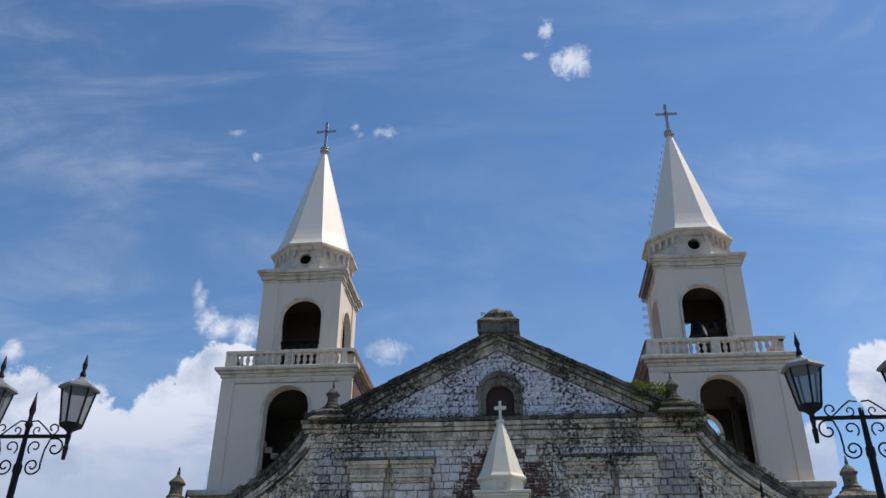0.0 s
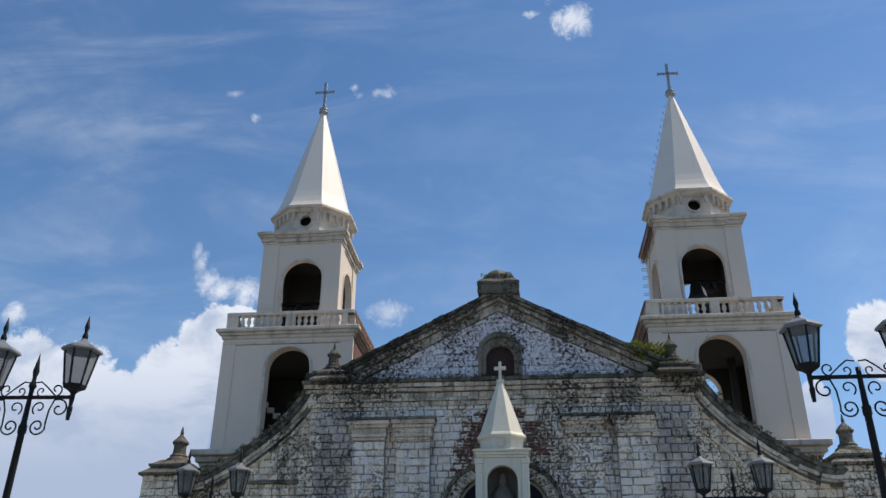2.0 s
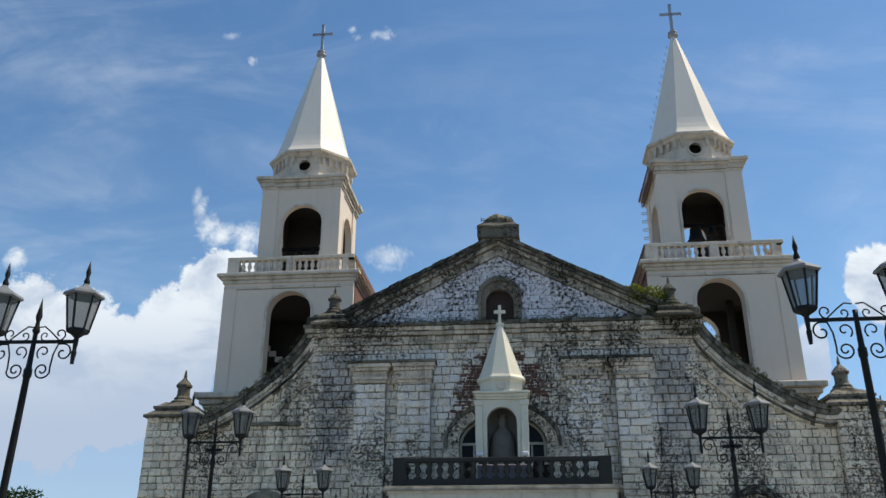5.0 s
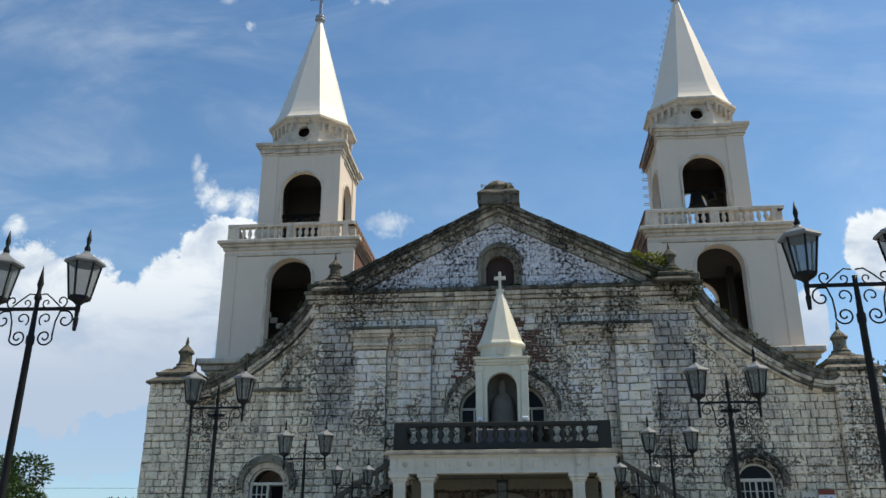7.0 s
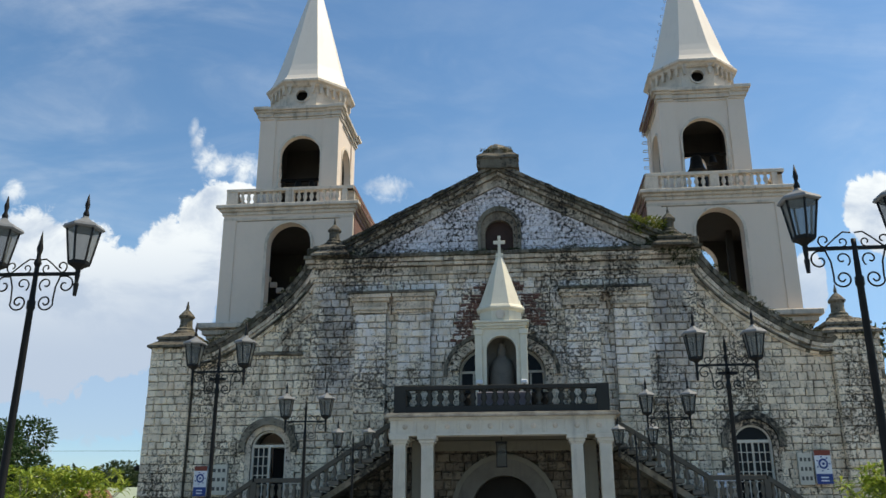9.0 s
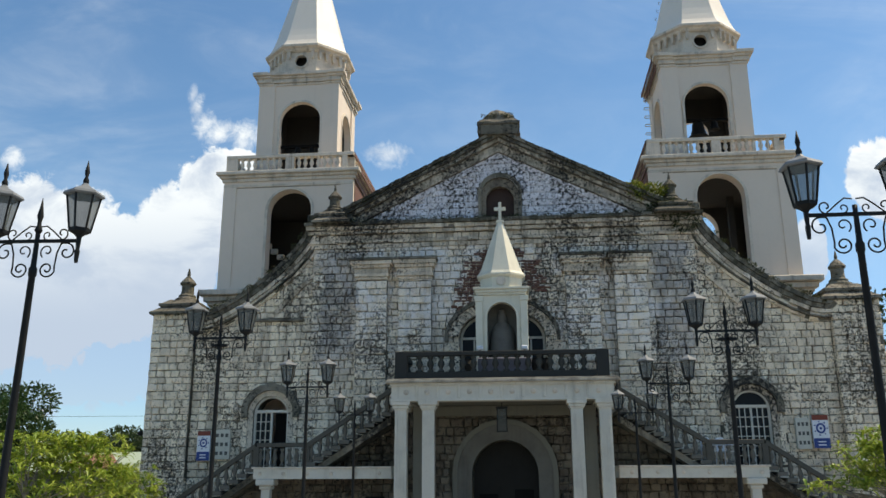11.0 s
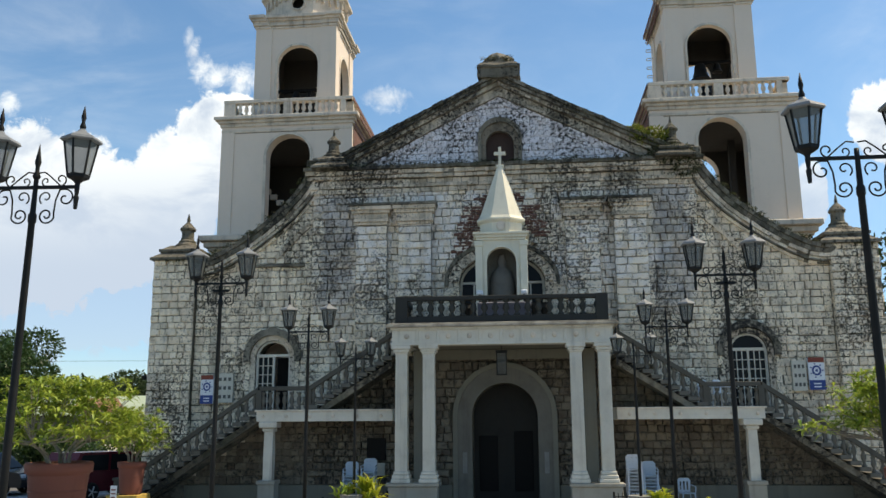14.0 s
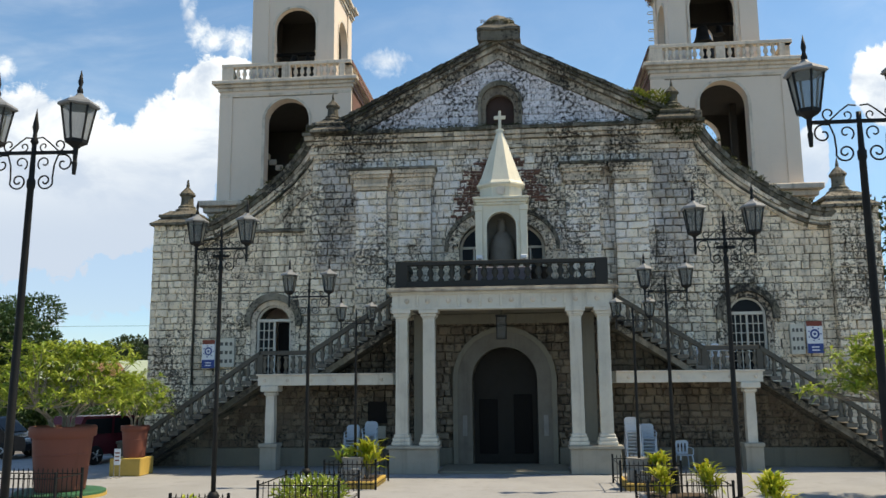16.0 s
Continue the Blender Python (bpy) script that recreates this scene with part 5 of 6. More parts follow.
# ---- plants ----
def leaf_mesh(name, spots, count, length, width, spread, material, droop=0.3, seed=1):
    """Folded leaves thrown round the spots (x, y, z, rx, ry, rz)."""
    g = np.random.default_rng(seed)
    vs, fs = [], []
    weights = np.array([s[3] * s[4] * s[5] for s in spots])
    pick = g.choice(len(spots), size=count, p=weights / weights.sum())
    for i in pick:
        x, y, z, rx, ry, rz = spots[i]
        d = g.normal(size=3)
        d /= np.linalg.norm(d)
        r = g.uniform(0.25, 1.0) ** 0.45
        p = np.array((x + d[0] * rx * r, y + d[1] * ry * r, z + d[2] * rz * r))
        a = d * 0.7 + g.normal(size=3) * spread
        a[2] -= droop * g.uniform(0, 1)
        a /= np.linalg.norm(a)
        b = np.cross(a, g.normal(size=3))
        b /= np.linalg.norm(b)
        n = np.cross(a, b)
        L, W = length * g.uniform(0.6, 1.3), width * g.uniform(0.7, 1.3)
        k = len(vs)
        vs += [tuple(p), tuple(p + a * L * 0.5 + b * W * 0.5 + n * W * 0.2), tuple(p + a * L), tuple(p + a * L * 0.5 - b * W * 0.5 + n * W * 0.2)]
        fs += [(k, k + 1, k + 2), (k, k + 2, k + 3)]
    return pydata(name, vs, fs, material)


def rosettes(name, tips, leaves, length, width, material, seed=1, lift=0.5):
    """Whorls of long leaves at branch tips."""
    g = np.random.default_rng(seed)
    vs, fs = [], []
    for t in tips:
        for i in range(leaves):
            az = g.uniform(0, 2 * math.pi)
            a = np.array((math.cos(az), math.sin(az), g.normal(lift, 0.45)))
            a /= np.linalg.norm(a)
            b = np.cross(a, (0, 0, 1.0))
            b /= np.linalg.norm(b)
            L, W = length * g.uniform(0.65, 1.25), width * g.uniform(0.8, 1.2)
            p = np.array(t) + g.normal(size=3) * 0.03
            m = p + a * L * 0.55 + np.array((0, 0, 0.05 * L))
            e = p + a * L - np.array((0, 0, 0.25 * L))
            k = len(vs)
            vs += [tuple(p), tuple(m + b * W / 2), tuple(e), tuple(m - b * W / 2), tuple(m - np.array((0, 0, W * 0.2)))]
            fs += [(k, k + 1, k + 4), (k + 1, k + 2, k + 4), (k + 2, k + 3, k + 4), (k + 3, k, k + 4)]
    return pydata(name, vs, fs, material)


def limbs(base, tips, r, seed=3):
    g = random.Random(seed)
    bm = bmesh.new()
    for t in tips:
        b, e = Vector(base), Vector(t)
        mid = b.lerp(e, 0.5) + Vector((g.uniform(-0.12, 0.12), g.uniform(-0.12, 0.12), -0.1 * (e - b).length))
        q = b.lerp(mid, 0.5) + Vector((g.uniform(-0.05, 0.05), g.uniform(-0.05, 0.05), 0.03))
        tube([b, q, mid, mid.lerp(e, 0.55) + Vector((0, 0, 0.04)), e], r * g.uniform(0.7, 1.1), 6, bm, 0.3)
    return bm


def pot_profile(r, h):
    return [(r * 0.74, 0), (r * 0.76, 0.04 * h), (r * 0.90, 0.80 * h), (r * 0.91, 0.82 * h), (r * 1.0, 0.84 * h), (r * 1.02, 0.97 * h), (r * 0.98, h), (r * 0.88, h), (r * 0.86, 0.92 * h)]


def potted_shrub(x, y, z, r, h, spread, tall, n, seed, leaves=15, length=0.36, low=0.12, sprig=()):
    pot = thing("plant_pot", "large weathered terracotta plant pot with a thick rim", "plant pot", "terracotta pots", at=(x, y, z))
    part("pot_wall", lathe(pot_profile(r, h), 32), TERRACOTTA, pot, "", True)
    part("pot_band", lathe([(r * 0.845, 0.545 * h), (r * 0.868, 0.55 * h), (r * 0.872, 0.575 * h), (r * 0.85, 0.58 * h)], 32), TERRACOTTA, pot, "", True)
    part("soil", lathe([(r * 0.86, h * 0.9), (r * 0.86, h * 0.92)], 20), SOIL, pot)
    g = random.Random(seed)
    bush = thing("potted_shrub", "bushy light green frangipani shrub growing in a terracotta pot", "shrub", "potted shrubs", at=(x, y, z + h * 0.9))
    tips = []
    while len(tips) < n:
        u, v, w = g.uniform(-1, 1), g.uniform(-1, 1), g.uniform(low, 1)
        d = math.sqrt(u * u + v * v + (w - 0.35) ** 2 * 1.6)
        if 0.35 < d < 1.0 + g.uniform(-0.1, 0.12):
            tips.append((u * spread, v * spread, w * tall))
    tips += sprig
    # crooked main stems that fork towards the leaf whorls
    bm = bmesh.new()
    knots = []
    for i in range(9):
        a = 2.4 * i + g.uniform(-0.4, 0.4)
        out = spread * g.uniform(0.22, 0.5)
        foot = Vector((0.3 * r * math.cos(a), 0.3 * r * math.sin(a), 0))
        bend = Vector((out * 0.45 * math.cos(a), out * 0.45 * math.sin(a), tall * 0.16))
        knot = Vector((out * math.cos(a + 0.3), out * math.sin(a + 0.3), tall * g.uniform(0.26, 0.40)))
        tube([foot, bend, knot], 0.042 * r / 0.8, 6, bm, 0.55)
        knots.append(knot)
    for t in g.sample(tips, min(len(tips), 60)) + list(sprig):
        e = Vector(t)
        k = min(knots, key=lambda q: (q - e).length)
        mid = k.lerp(e, 0.5) + Vector((g.uniform(-0.08, 0.08), g.uniform(-0.08, 0.08), g.uniform(-0.1, 0.02)))
        tube([k, mid, e], 0.02 * r / 0.8, 5, bm, 0.5)
    part("branching", bm, BARK, bush)
    part("foliage", rosettes("foliage", tips, leaves, length, length * 0.27, LEAF, seed), LEAF, bush)
    return bush


kerb = tagged(part("planter_kerb", lathe([(1.10, 0.0), (1.10, 0.13), (1.04, 0.15), (0.9, 0.15)], 36, (-11.1, -8.0, 0.012)), GREENPAINT), "low round green-painted kerb round a pot", "kerb")
tagged(part("planter_kerb", lathe([(1.12, 0.0), (1.12, 0.07), (1.08, 0.075)], 36, (-11.1, -8.0, 0.012)), YELLOW), "yellow band of a round kerb", "kerb")
potted_shrub(-11.1, -8.0, 0.16, 0.80, 1.6, 2.0, 2.25, 380, 5, 14, 0.27, 0.30)
potted_shrub(-11.55, -3.0, 0.55, 0.43, 0.98, 1.05, 1.7, 120, 9, 13, 0.25, 0.28)
potted_shrub(9.75, -8.2, 0.012, 0.84, 1.6, 1.95, 2.4, 230, 14, 15, 0.30, 0.42, [(-2.45, 0.0, 1.05), (-2.3, 0.15, 1.12), (-2.6, -0.1, 1.0), (-2.2, -0.2, 0.98)])
tagged(part("concrete_block", boxes((-12.12, -11.13, -3.45, -2.5, 0.012, 0.55), bevel=0.02), YELLOW), "yellow-painted concrete block under a plant pot", "block")
stand = thing("sign_stand", "small white notice on a thin iron stand", "sign", at=(-11.65, -3.9, 0.012))
part("board", boxes((-0.10, 0.10, -0.012, 0.012, 0.38, 0.86), bevel=0.006), PWHITE, stand)
part("legs", boxes((-0.10, -0.08, -0.01, 0.01, 0.0, 0.40), (0.08, 0.10, -0.01, 0.01, 0.0, 0.40), (-0.10, -0.08, -0.18, 0.18, 0.0, 0.02), (0.08, 0.10, -0.18, 0.18, 0.0, 0.02)), BALUSTER, stand)
for i in range(3):
    part("lettering_bar", boxes((-0.07, 0.07, -0.016, -0.012, 0.72 - 0.11 * i, 0.76 - 0.11 * i)), PRED, stand)


def croton(x, y, z, h, n, seed, material=CROTON, label="yellow-green croton plant in the flower bed"):
    g = random.Random(seed)
    p = thing("croton_plant", label, "plant", "bed plants", at=(x, y, z))
    tips = [(g.gauss(0, 0.09) * h, g.gauss(0, 0.09) * h, g.uniform(0.10, 0.55) * h) for _ in range(n)]
    part("stems", limbs((0, 0, 0), tips, 0.014, seed), BARK, p)
    part("leaves", rosettes("leaves", tips, 11, 0.50 * h ** 0.5, 0.075 * h ** 0.5, material, seed, 1.3), material, p)


def bed_fence(x0, x1, y0, y1, h, gap=0.115):
    f = thing("bed_fence", "low black iron fence round a flower bed", "fence", "bed fences")
    for a, b in (((x0, y0), (x1, y0)), ((x0, y1), (x1, y1)), ((x0, y0), (x0, y1)), ((x1, y0), (x1, y1))):
        part("fence_rail", tube([(*a, h * 0.88), (*b, h * 0.88)], 0.014, 5), IRON, f)
        part("fence_rail", tube([(*a, h * 0.2), (*b, h * 0.2)], 0.012, 5), IRON, f)
    for a in ((x0, y0), (x1, y0), (x0, y1), (x1, y1)):
        part("fence_post", boxes((a[0] - 0.025, a[0] + 0.025, a[1] - 0.025, a[1] + 0.025, 0.012, h * 1.05)), IRON, f)
    me = mesh_of("fence_bar", lathe([(0.011, 0.02), (0.011, 0.92), (0.018, 0.95), (0.002, 1.04)], 5))
    me.materials.append(IRON)
    for y in (y0, y1):
        n = int((x1 - x0) / gap)
        for i in range(1, n):
            ob = new("fence_bar", me)
            ob.parent, ob.location, ob.scale = f, (x0 + (x1 - x0) * i / n, y, 0), (1, 1, h)


def flower_bed(x0, x1, y0, y1, seed, kerb=True):
    b = tagged(part("flower_bed", boxes((x0, x1, y0, y1, 0.012, 0.2), bevel=0.02), YELLOW if kerb else CONCRETE), "yellow-kerbed raised flower bed" if kerb else "low grey flower bed", "flower bed", "flower beds")
    part("bed_soil", boxes((x0 + 0.1, x1 - 0.1, y0 + 0.1, y1 - 0.1, 0.19, 0.206)), SOIL, b)


flower_bed(-4.45, -3.3, -6.4, -4.6, 1)
bed_fence(-4.62, -3.25, -6.55, -4.5, 0.75)
croton(-3.62, -5.7, 0.2, 1.35, 14, 21)
croton(-4.2, -5.6, 0.2, 1.1, 12, 22, LEAF, "leafy green plant in the flower bed")
tagged(part("stone_urn", lathe([(0.3, 0.2), (0.32, 0.5), (0.26, 0.54), (0.3, 0.75), (0.33, 0.8)], 8, (-4.0, -5.9, 0)), BALUSTER), "pale concrete lamp footing in the flower bed", "footing")
flower_bed(3.2, 4.4, -6.6, -4.9, 2)
bed_fence(3.05, 4.55, -6.75, -4.8, 0.75)
croton(4.05, -6.2, 0.2, 0.95, 14, 23)
tagged(part("stone_urn", lathe([(0.3, 0.2), (0.32, 0.5), (0.26, 0.54), (0.3, 0.75), (0.33, 0.8)], 8, (3.6, -6.1, 0)), BALUSTER), "pale concrete lamp footing in the flower bed", "footing")
flower_bed(-5.1, -3.4, -10.4, -8.4, 3, False)
bed_fence(-5.15, -3.35, -10.5, -8.3, 0.66)
grass = tagged(part("bed_flowers", leaf_mesh("bed_flowers", [(-4.25, -9.4, 0.30, 0.8, 0.9, 0.32)], 1000, 0.20, 0.05, 0.8, LEAF, -0.6, 8), LEAF), "low green plants filling the flower bed", "plants", kind="stuff")
tagged(part("bed_blossoms", leaf_mesh("bed_blossoms", [(-4.25, -9.4, 0.34, 0.8, 0.9, 0.33)], 260, 0.07, 0.06, 1.2, FLOWER, 0, 9), FLOWER), "small white blossoms in the flower bed", "blossoms", kind="stuff")
bed_fence(3.25, 5.0, -10.3, -8.2, 0.66)
flower_bed(3.3, 4.95, -10.2, -8.3, 4, False)
croton(4.7, -9.3, 0.15, 1.0, 13, 24)
croton(3.75, -9.0, 0.15, 0.8, 10, 26)
croton(5.6, -11.2, 0.0, 1.2, 14, 25)
bed_fence(-6.4, -5.2, -14.2, -12.2, 0.6)
croton(-5.8, -12.6, 0.0, 0.75, 8, 29)
bed_fence(-13.9, -9.75, -10.6, -9.45, 0.82, 0.12)


# ---- things by the wall ----
def chair(x, y, z, material, turn, name_label):
    c = thing("plastic_chair", name_label, "chair", "stacked plastic chairs", at=(x, y, z))
    c.rotation_euler[2] = turn
    part("seat", boxes((-0.21, 0.21, -0.21, 0.21, 0.42, 0.45), bevel=0.012), material, c)
    back = plate([(-0.19, 0.46), (0.19, 0.46), (0.22, 0.80), (0.15, 0.88), (-0.15, 0.88), (-0.22, 0.80)], [[(u - 0.028, 0.52), (u + 0.028, 0.52), (u + 0.028, 0.78), (u - 0.028, 0.78)] for u in (-0.11, 0, 0.11)], 0.19, 0.215)
    part("backrest", back, material, c)
    for sx in (-1, 1):
        for sy in (-1, 1):
            part("leg", tube([(sx * 0.19, sy * 0.19, 0.43), (sx * 0.23, sy * 0.23, 0.0)], 0.022, 5), material, c)
        part("armrest", tube([(sx * 0.22, 0.2, 0.66), (sx * 0.24, 0.0, 0.66), (sx * 0.23, -0.19, 0.63), (sx * 0.21, -0.2, 0.44)], 0.018, 5), material, c)
    return c


for x, n, m in ((-5.02, 6, BLUEPLASTIC), (-4.42, 7, BLUEPLASTIC), (4.06, 8, WHITEPLASTIC), (4.55, 6, BLUEPLASTIC)):
    for i in range(n):
        chair(x, -1.05, 0.012 + i * 0.105, m, 0.05 * math.sin(i * 3), "pale plastic armchair in a stack against the wall")
for x in (6.55, 7.02):
    chair(x, -0.75, 3.085, WHITEPLASTIC, 0.1 * x, "white plastic armchair standing on the stair landing")
chair(5.66, -1.0, 0.012, BLUEPLASTIC, 0.2, "single pale blue plastic armchair beside the wall")


def bars(parent, x0, x1, z0, z1, y, rows, cols, material):
    for r in range(rows):
        for c in range(cols):
            a = x0 + (x1 - x0) * (c + 0.2) / cols
            b = x0 + (x1 - x0) * (c + 0.8) / cols
            z = z1 - (z1 - z0) * (r + 0.5) / rows
            part("lettering_bar", boxes((a, b, y - 0.004, y, z - (z1 - z0) / rows * 0.2, z + (z1 - z0) / rows * 0.2)), material, parent)


def banner(x0, x1, z0, z1):
    yb = -0.25
    b = tagged(part("wall_banner", boxes((x0, x1, yb, yb + 0.1, z0, z1)), PWHITE), "blue and white printed banner fixed to the stone wall", "banner", "wall banners")
    h = z1 - z0
    part("blue_field", boxes((x0, x1, yb - 0.005, yb, z0, z0 + 0.30 * h)), PBLUE, b)
    part("red_strip", boxes((x0, x1, yb - 0.006, yb + 0.02, z1 - 0.15 * h, z1 + 0.004)), PRED, b)
    cx, cz, r = (x0 + x1) / 2, z0 + 0.6 * h, 0.3 * (x1 - x0)
    pts = [(cx + r * math.cos(2 * math.pi * i / 20), cz + r * 1.1 * math.sin(2 * math.pi * i / 20)) for i in range(20)]
    inn = [(cx + 0.62 * r * math.cos(2 * math.pi * i / 20), cz + 0.7 * r * math.sin(2 * math.pi * i / 20)) for i in range(20)]
    part("emblem_ring", plate(pts, [inn], yb - 0.006, yb), PBLUE, b)
    core = part("emblem_core", lathe([(0.3 * r, 0), (0.3 * r, 0.005)], 10), PBLUE, b)
    core.matrix_basis = pose(cx, yb - 0.001, cz, 90, 0, 0)
    for i in range(7):
        a = 2 * math.pi * i / 7
        d = part("emblem_dot", lathe([(0.17 * r, 0), (0.17 * r, 0.005)], 8), PBLUE, b)
        d.matrix_basis = pose(cx + 1.3 * r * math.cos(a), yb - 0.001, cz + 1.45 * r * math.sin(a), 90, 0, 0)
    bars(b, x0 + 0.05, x1 - 0.05, z0 + 0.05, z0 + 0.24 * h, yb - 0.005, 2, 1, PWHITE)


banner(-10.55, -10.10, 3.34, 4.32)
banner(9.92, 10.42, 3.62, 4.66)
for x0, x1, z0, z1 in ((-9.98, -9.42, 3.38, 4.38), (9.42, 9.86, 3.60, 4.58)):
    nb = tagged(part("notice_board", boxes((x0, x1, -0.2, -0.05, z0, z1)), BOARD), "faded white notice board with grey lettering on the wall", "notice board", "wall notice boards")
    bars(nb, x0 + 0.03, x1 - 0.03, z0 + 0.05, z1 - 0.05, -0.2, 3, 3, PGREY)
hb = tagged(part("wall_hatch", boxes((-4.66, -4.02, -0.24, -0.1, 1.42, 2.15), bevel=0.01), WOODSHADE), "dark square hatch in the stone wall", "hatch")
tagged(part("paper_notice", boxes((-4.5, -4.05, -0.22, -0.1, 0.92, 1.34)), BOARD), "pale paper notice below the hatch", "notice")
cctv = thing("security_camera", "small dark security camera on the wall corner", "camera", at=(-12.66, -0.1, 4.28))
part("camera_body", lathe([(0.02, -0.09), (0.09, -0.06), (0.11, 0.0), (0.11, 0.06), (0.05, 0.09)], 12), IRON, cctv)
part("bracket", boxes((0.0, 0.2, -0.03, 0.03, 0.02, 0.07)), WHITEPLASTIC, cctv)


# ---- vehicles ----
def car(x, y, z, paint, label, tall, turn=0):
    c = thing("parked_car", label, "car", "parked cars", at=(x, y, z))
    c.rotation_euler[2] = turn
    L = 2.15
    low = [(-L, 0.35), (L, 0.32), (L + 0.03, 0.6), (L - 0.1, 0.85), (1.2, 1.0), (-L + 0.05, 1.05), (-L - 0.03, 0.7)]
    body = part("body", plate(low, [], -0.85, 0.85), paint, c)
    cab = [(1.25, 0.99), (0.55, tall), (-1.75, tall + 0.02), (-L + 0.06, 1.04)]
    part("cabin", plate(cab, [], -0.74, 0.74), paint, body)
    for s in (-1, 1):
        part("side_window", plate([(1.02, 1.06), (0.5, tall - 0.09), (-0.38, tall - 0.08), (-0.38, 1.06)], [], s * 0.745, s * 0.752), DARKGLASS, body)
        part("side_window", plate([(-0.5, 1.06), (-0.5, tall - 0.08), (-1.65, tall - 0.08), (-1.9, 1.08)], [], s * 0.745, s * 0.752), DARKGLASS, body)
        for wx in (-1.3, 1.35):
            bm = lathe([(0.32, -0.1), (0.335, -0.06), (0.335, 0.06), (0.32, 0.1)], 20)
            bmesh.ops.transform(bm, matrix=pose(wx, s * 0.8, 0.335, 90, 0, 0), verts=bm.verts[:])
            w = part("tyre", bm, RUBBER, c)
            bm = lathe([(0.21, -0.115), (0.2, 0.0), (0.21, 0.115)], 14)
            bmesh.ops.transform(bm, matrix=pose(wx, s * 0.8, 0.335, 90, 0, 0), verts=bm.verts[:])
            rim = part("rim", bm, RUBBER, w, "dark wheel disc")
            sp = bmesh.new()
            for q in range(5):
                qa = q * 2 * math.pi / 5
                for dy in (-0.118, 0.118):
                    tube([(wx, s * 0.8 + dy, 0.335), (wx + 0.2 * math.cos(qa), s * 0.8 + dy, 0.335 + 0.2 * math.sin(qa))], 0.028, 5, sp)
            part("spokes", sp, STEEL, w, "silver wheel spokes")
        part("headlight", boxes((L - 0.12, L + 0.0, s * 0.5, s * 0.8, 0.66, 0.8), bevel=0.02), WHITEPLASTIC, body)
        part("tail_light", boxes((-L - 0.035, -L + 0.05, s * 0.6, s * 0.82, 0.75, 1.0), bevel=0.01), PRED, body)
    screen = part("windscreen", plate([(-0.68, 0), (0.68, 0), (0.6, 0.8), (-0.6, 0.8)], [], 0, 0.01), DARKGLASS, body)
    screen.matrix_basis = pose(1.25, 0, 1.02, math.degrees(math.atan2(0.7, tall - 1.02)) * -1 + 0, 0, 90)
    return c


car(-14.89, 1.77, 0.0, BURGUNDY, "dark burgundy multi-purpose car parked beside the church", 1.68, radians(70))
car(-20.6, 3.2, 0.0, BLACKCAR, "black car parked behind the potted shrub", 1.6)


# ---- trees and distance ----
def tree(x, y, h, trunk_r, spots, count, leaf, material, label, seed, blossoms=0):
    t = thing("tree", label, "tree", "background trees", at=(x, y, 0))
    tips = [(s[0], s[1], s[2]) for s in spots]
    bm = limbs((0, 0, h * 0.32), tips, trunk_r * 0.55, seed)
    tube([(0, 0, 0), (0.1, 0, h * 0.18), (0, 0.05, h * 0.34)], trunk_r, 8, bm, 0.7)
    part("trunk", bm, BARK, t)
    part("crown", leaf_mesh("crown", spots, count, leaf, leaf * 0.45, 0.7, material, 0.4, seed), material, t)
    if blossoms:
        part("blossoms", leaf_mesh("blossoms", [(a, b, c, d * 1.03, e * 1.03, f * 1.03) for a, b, c, d, e, f in spots], blossoms, 0.16, 0.14, 1.2, FLOWER, 0, seed + 1), FLOWER, t)


def blobs(n, w, d, z0, z1, r, seed):
    g = random.Random(seed)
    out = []
    for _ in range(n):
        k = g.uniform(0.7, 1.25)
        out.append((g.uniform(-w, w), g.uniform(-d, d), g.uniform(z0, z1), r * k, r * k, r * k * 0.75))
    return out


tree(-30.2, 16.0, 8.0, 0.25, blobs(40, 3.3, 2.6, 2.6, 7.3, 1.35, 31), 30000, 0.28, TREELEAF, "dark green tree with white blossoms beside the street", 31, 220)
tree(21.2, 14.0, 11.0, 0.3, blobs(26, 3.2, 3.0, 4.0, 10.6, 1.5, 32), 14000, 0.34, FARLEAF, "tall sunlit green tree beyond the church corner", 32)
tree(-44.0, 62.0, 7.5, 0.4, blobs(40, 7.0, 4.0, 3.2, 6.2, 2.2, 33), 24000, 0.5, FARLEAF, "far spreading dark green tree", 33)
tree(-62.0, 70.0, 7.0, 0.4, blobs(22, 9.0, 4.0, 2.5, 5.0, 2.2, 34), 9000, 0.5, FARLEAF, "far spreading dark green tree", 34)
tree(30.0, 60.0, 7.5, 0.4, blobs(18, 8.0, 4.0, 3.0, 6.2, 2.2, 35), 6000, 0.5, FARLEAF, "far spreading dark green tree", 35)
tagged(part("hedge", leaf_mesh("hedge", blobs(60, 24, 1.6, 0.5, 1.9, 1.3, 36), 20000, 0.32, 0.14, 0.8, TREELEAF, 0.2, 36), TREELEAF), "dark hedge along the far street", "hedge", kind="stuff")
bpy.data.objects["hedge"].location = (-38, 22, 0)
house = thing("house", "low white house with a pale green metal roof", "house", at=(-31.0, 30.0, 0))
part("wall", boxes((-6, 4.5, -3, 4, 0, 3.2)), DADO_SHADE, house)
part("roof", plate([(-3.8, 3.2), (4.8, 3.2), (0.5, 4.6)], [], -6.6, 5.2, lambda u, v, d: (d, u, v)), ROOFGREEN, house)
part("window", boxes((-3.5, -2.3, -3.04, -2.98, 1.0, 2.2)), DARKGLASS, house)
part("door", boxes((0.6, 1.5, -3.04, -2.98, 0, 2.1)), PRED, house)
shed = thing("shed", "small pale shed with a faded red roof", "shed", at=(-27.6, 25.4, 0))
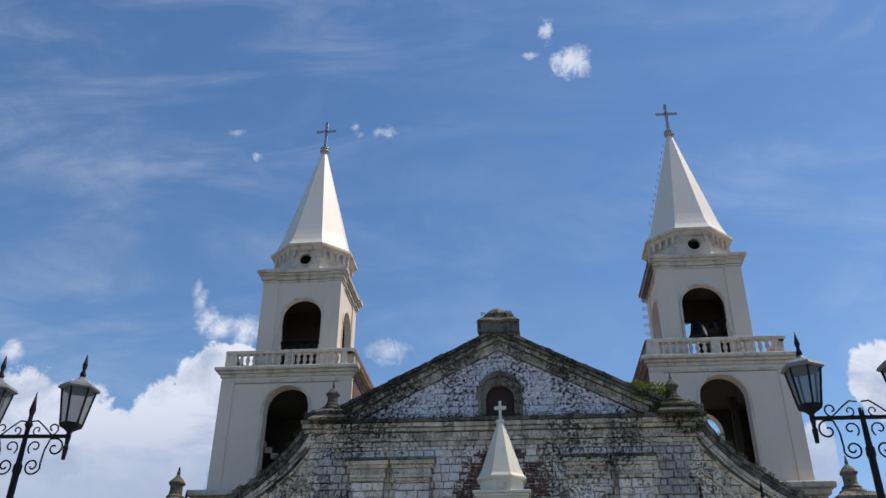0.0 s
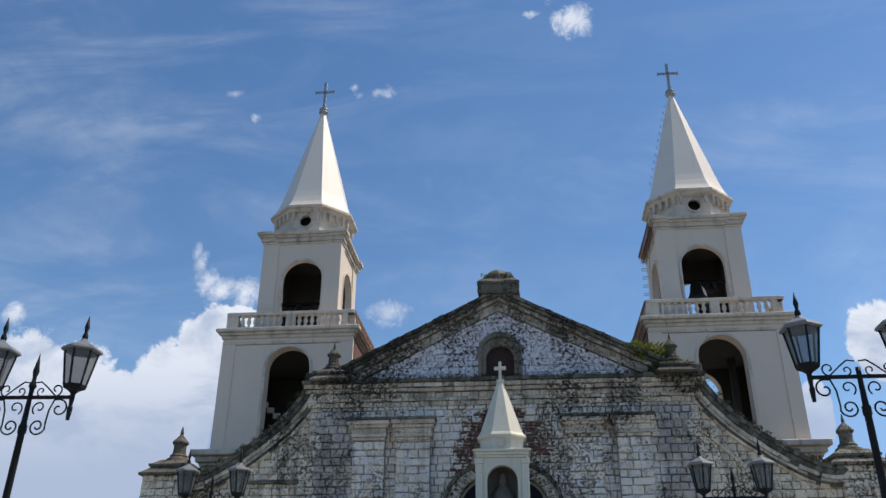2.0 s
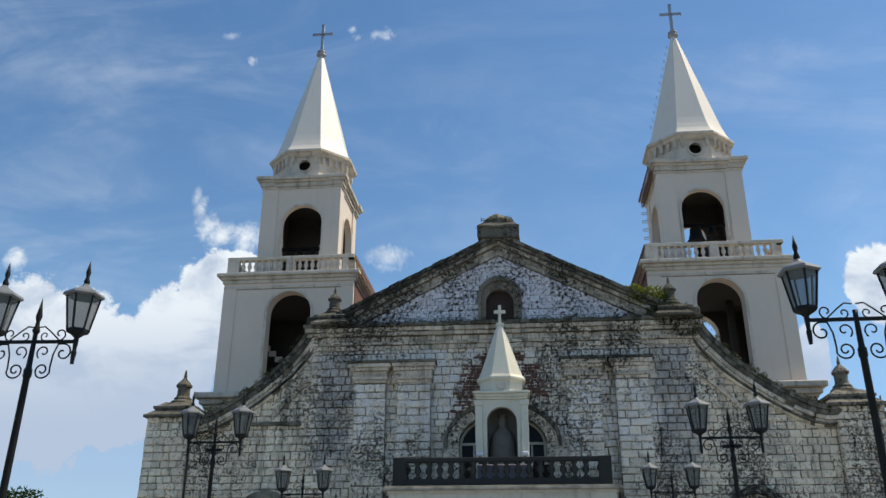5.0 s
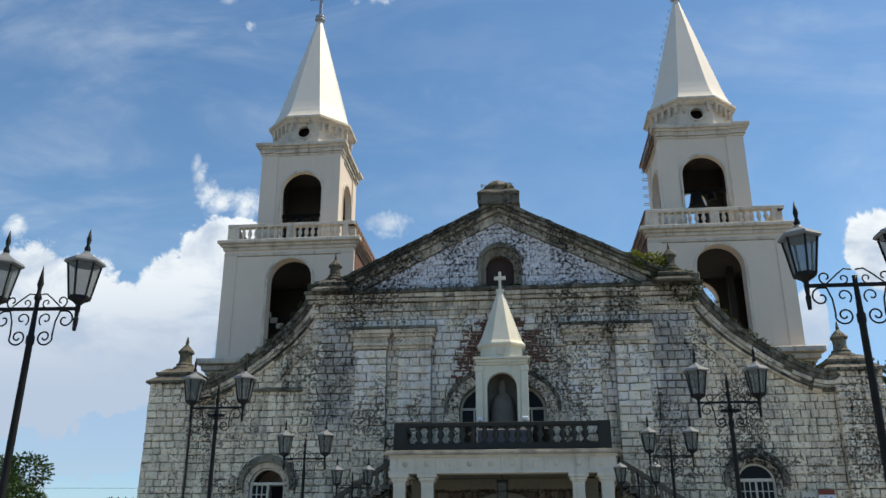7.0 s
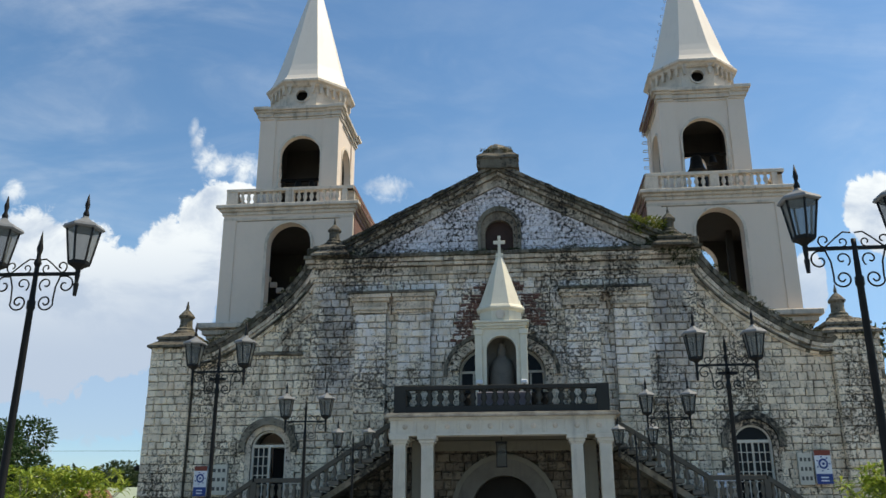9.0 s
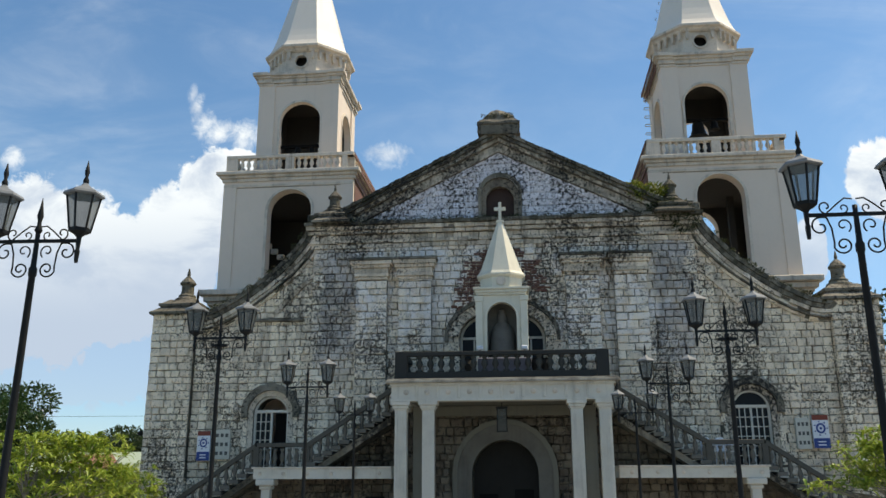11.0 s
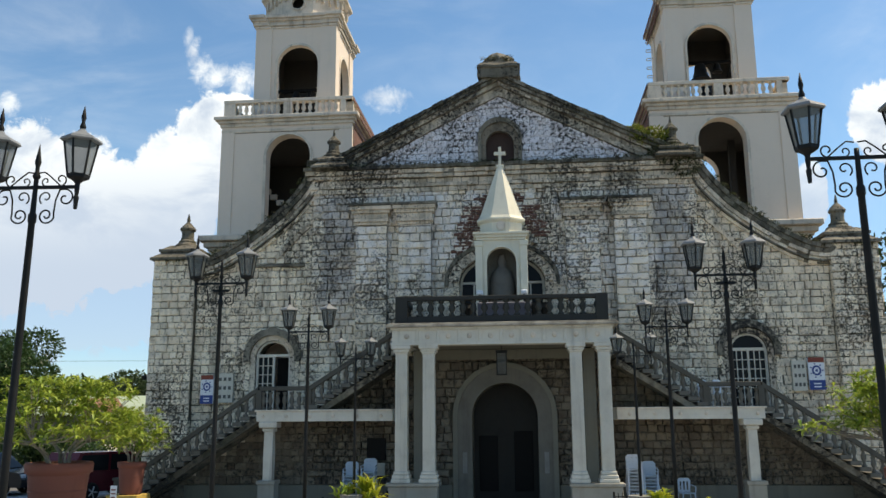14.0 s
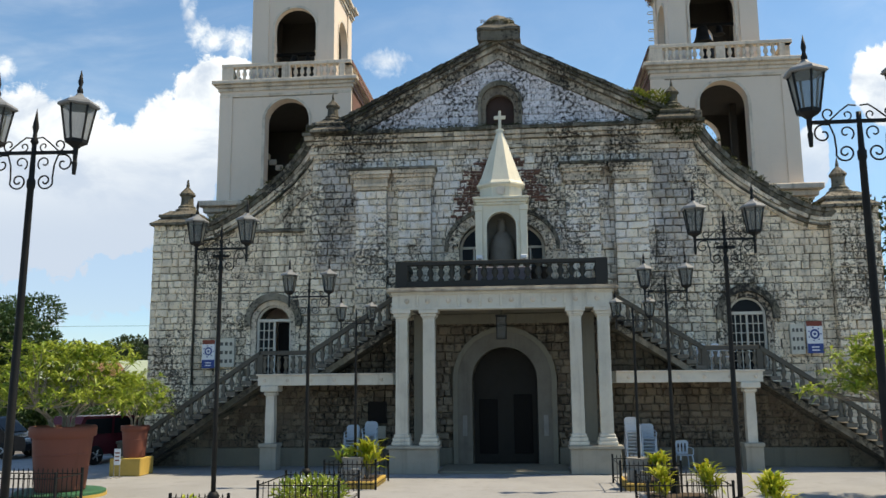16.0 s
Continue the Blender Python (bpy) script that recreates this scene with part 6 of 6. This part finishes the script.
part("wall", boxes((-1.0, 1.0, -0.8, 1.2, 0, 3.45)), WHITEPAINT, shed)
part("roof", plate([(-1.3, 3.42), (1.5, 3.42), (0.1, 4.3)], [], -1.25, 1.25, lambda u, v, d: (d, u, v)), plain_material("faded_red_roof", (0.42, 0.20, 0.15), 0.7, 0, 0.4, 1.5), shed, "faded red gable roof")
tagged(part("overhead_cable", tube([(-60, 20, 6.9), (-40, 20, 6.45), (-28, 20, 6.38), (-21, 20, 6.33), (-12.25, 20, 6.5)], 0.009, 4), IRON), "thin black overhead cable", "cable")

# weeds rooted on the stone ledges
def weeds(x, y, z, w, d, h, n, length, material, seed, label):
    tagged(part("weed_clump", leaf_mesh("weed_clump", [(x, y, z, w, d, h)], n, length, length * 0.3, 0.6, material, 0.2, seed), material), label, "weeds", "ledge weeds", "stuff")


weeds(5.25, -0.25, 12.45, 0.62, 0.3, 0.27, 700, 0.20, WEED, 41, "bright green ferns growing on the pediment ledge")
weeds(4.75, -0.3, 12.62, 0.3, 0.25, 0.2, 260, 0.18, WEED, 42, "bright green ferns growing on the pediment ledge")
weeds(5.9, -0.45, 11.75, 0.85, 0.16, 0.36, 800, 0.13, MOSSLEAF, 43, "dark creeping plants on the cornice corner")
weeds(6.4, -0.42, 11.25, 0.5, 0.14, 0.36, 420, 0.12, MOSSLEAF, 44, "dark creeping plants on the cornice corner")
weeds(-6.2, -0.45, 11.75, 0.8, 0.12, 0.2, 260, 0.09, MOSSLEAF, 45, "dark creeping plants on the cornice corner")

# moss along the ledges
def moss(points, count, length, thick, seed, label):
    """Small dark tufts strung along a line of (x, y, z) points, thicker here and there."""
    g = random.Random(seed)
    spots = []
    for a, b in zip(points, points[1:]):
        a, b = Vector(a), Vector(b)
        n = max(2, int((b - a).length / 0.22))
        for i in range(n):
            k = g.uniform(0.15, 1.0) ** 1.6
            p = a.lerp(b, (i + g.random()) / n)
            spots.append((p.x, p.y, p.z - 0.04 * k, 0.16, 0.07, thick * k))
    tagged(part("moss_tuft", leaf_mesh("moss_tuft", spots, count, length, length * 0.4, 0.7, MOSSLEAF, 0.5, seed), MOSSLEAF), label, "moss", "ledge moss", "stuff")


moss([(-6.9, -0.46, 11.66), (6.9, -0.46, 11.66)], 3600, 0.07, 0.12, 51, "dark moss lining the main cornice")
for s in (-1, 1):
    moss([(s * 5.9, -0.48, 11.97), (s * 0.6, -0.48, 14.64)], 900, 0.055, 0.05, 52 + s, "dark moss on the gable's coping")
    moss([(s * 10.9, -0.3, 8.44), (s * 9.4, -0.3, 9.07), (s * 7.9, -0.3, 10.23), (s * 6.9, -0.3, 11.6)], 1300, 0.07, 0.10, 55 + s, "dark moss on the curved coping")
    moss([(s * 12.5, -0.35, 8.5), (s * 10.8, -0.35, 8.5)], 300, 0.06, 0.07, 58 + s, "dark moss on the pier cap")
moss([(-0.55, -0.42, 15.58), (0.62, -0.42, 15.58)], 420, 0.06, 0.14, 65, "dark moss on the gable's capstone")
moss([(-0.75, -0.62, 15.18), (0.80, -0.62, 15.18)], 260, 0.05, 0.07, 66, "dark moss on the gable's capstone")
for x0, x1 in ((-5.3, -2.25), (2.05, 5.15)):
    moss([(x0, -0.55, 10.24), (x1, -0.55, 10.24)], 550, 0.06, 0.07, 61 + int(x1), "dark moss on the pilaster capitals")

# ---- the wall's single stones ----
kinds = {}
for x0, x1, z0, ta, tb, out in singles:
    if abs(ta - tb) > 0.002:
        v, f = block_geometry(x0, x1, z0, ta, tb, out, 0.01)
        part("stone_block", pydata("stone_block", v, f, STONE), STONE, church)
        continue
    key = (round(x1 - x0, 2), round(ta - z0, 2), rng.randrange(3))
    if key not in kinds:
        w, h = key[0], key[1]
        v, f = block_geometry(-w / 2, w / 2, -h / 2, h / 2, h / 2, 0.05, 0.04)
        kinds[key] = pydata("stone_block", v, f, STONE)
    ob = new("stone_block", kinds[key])
    ob.parent, ob.location = church, ((x0 + x1) / 2, -out + 0.05, (z0 + ta) / 2)
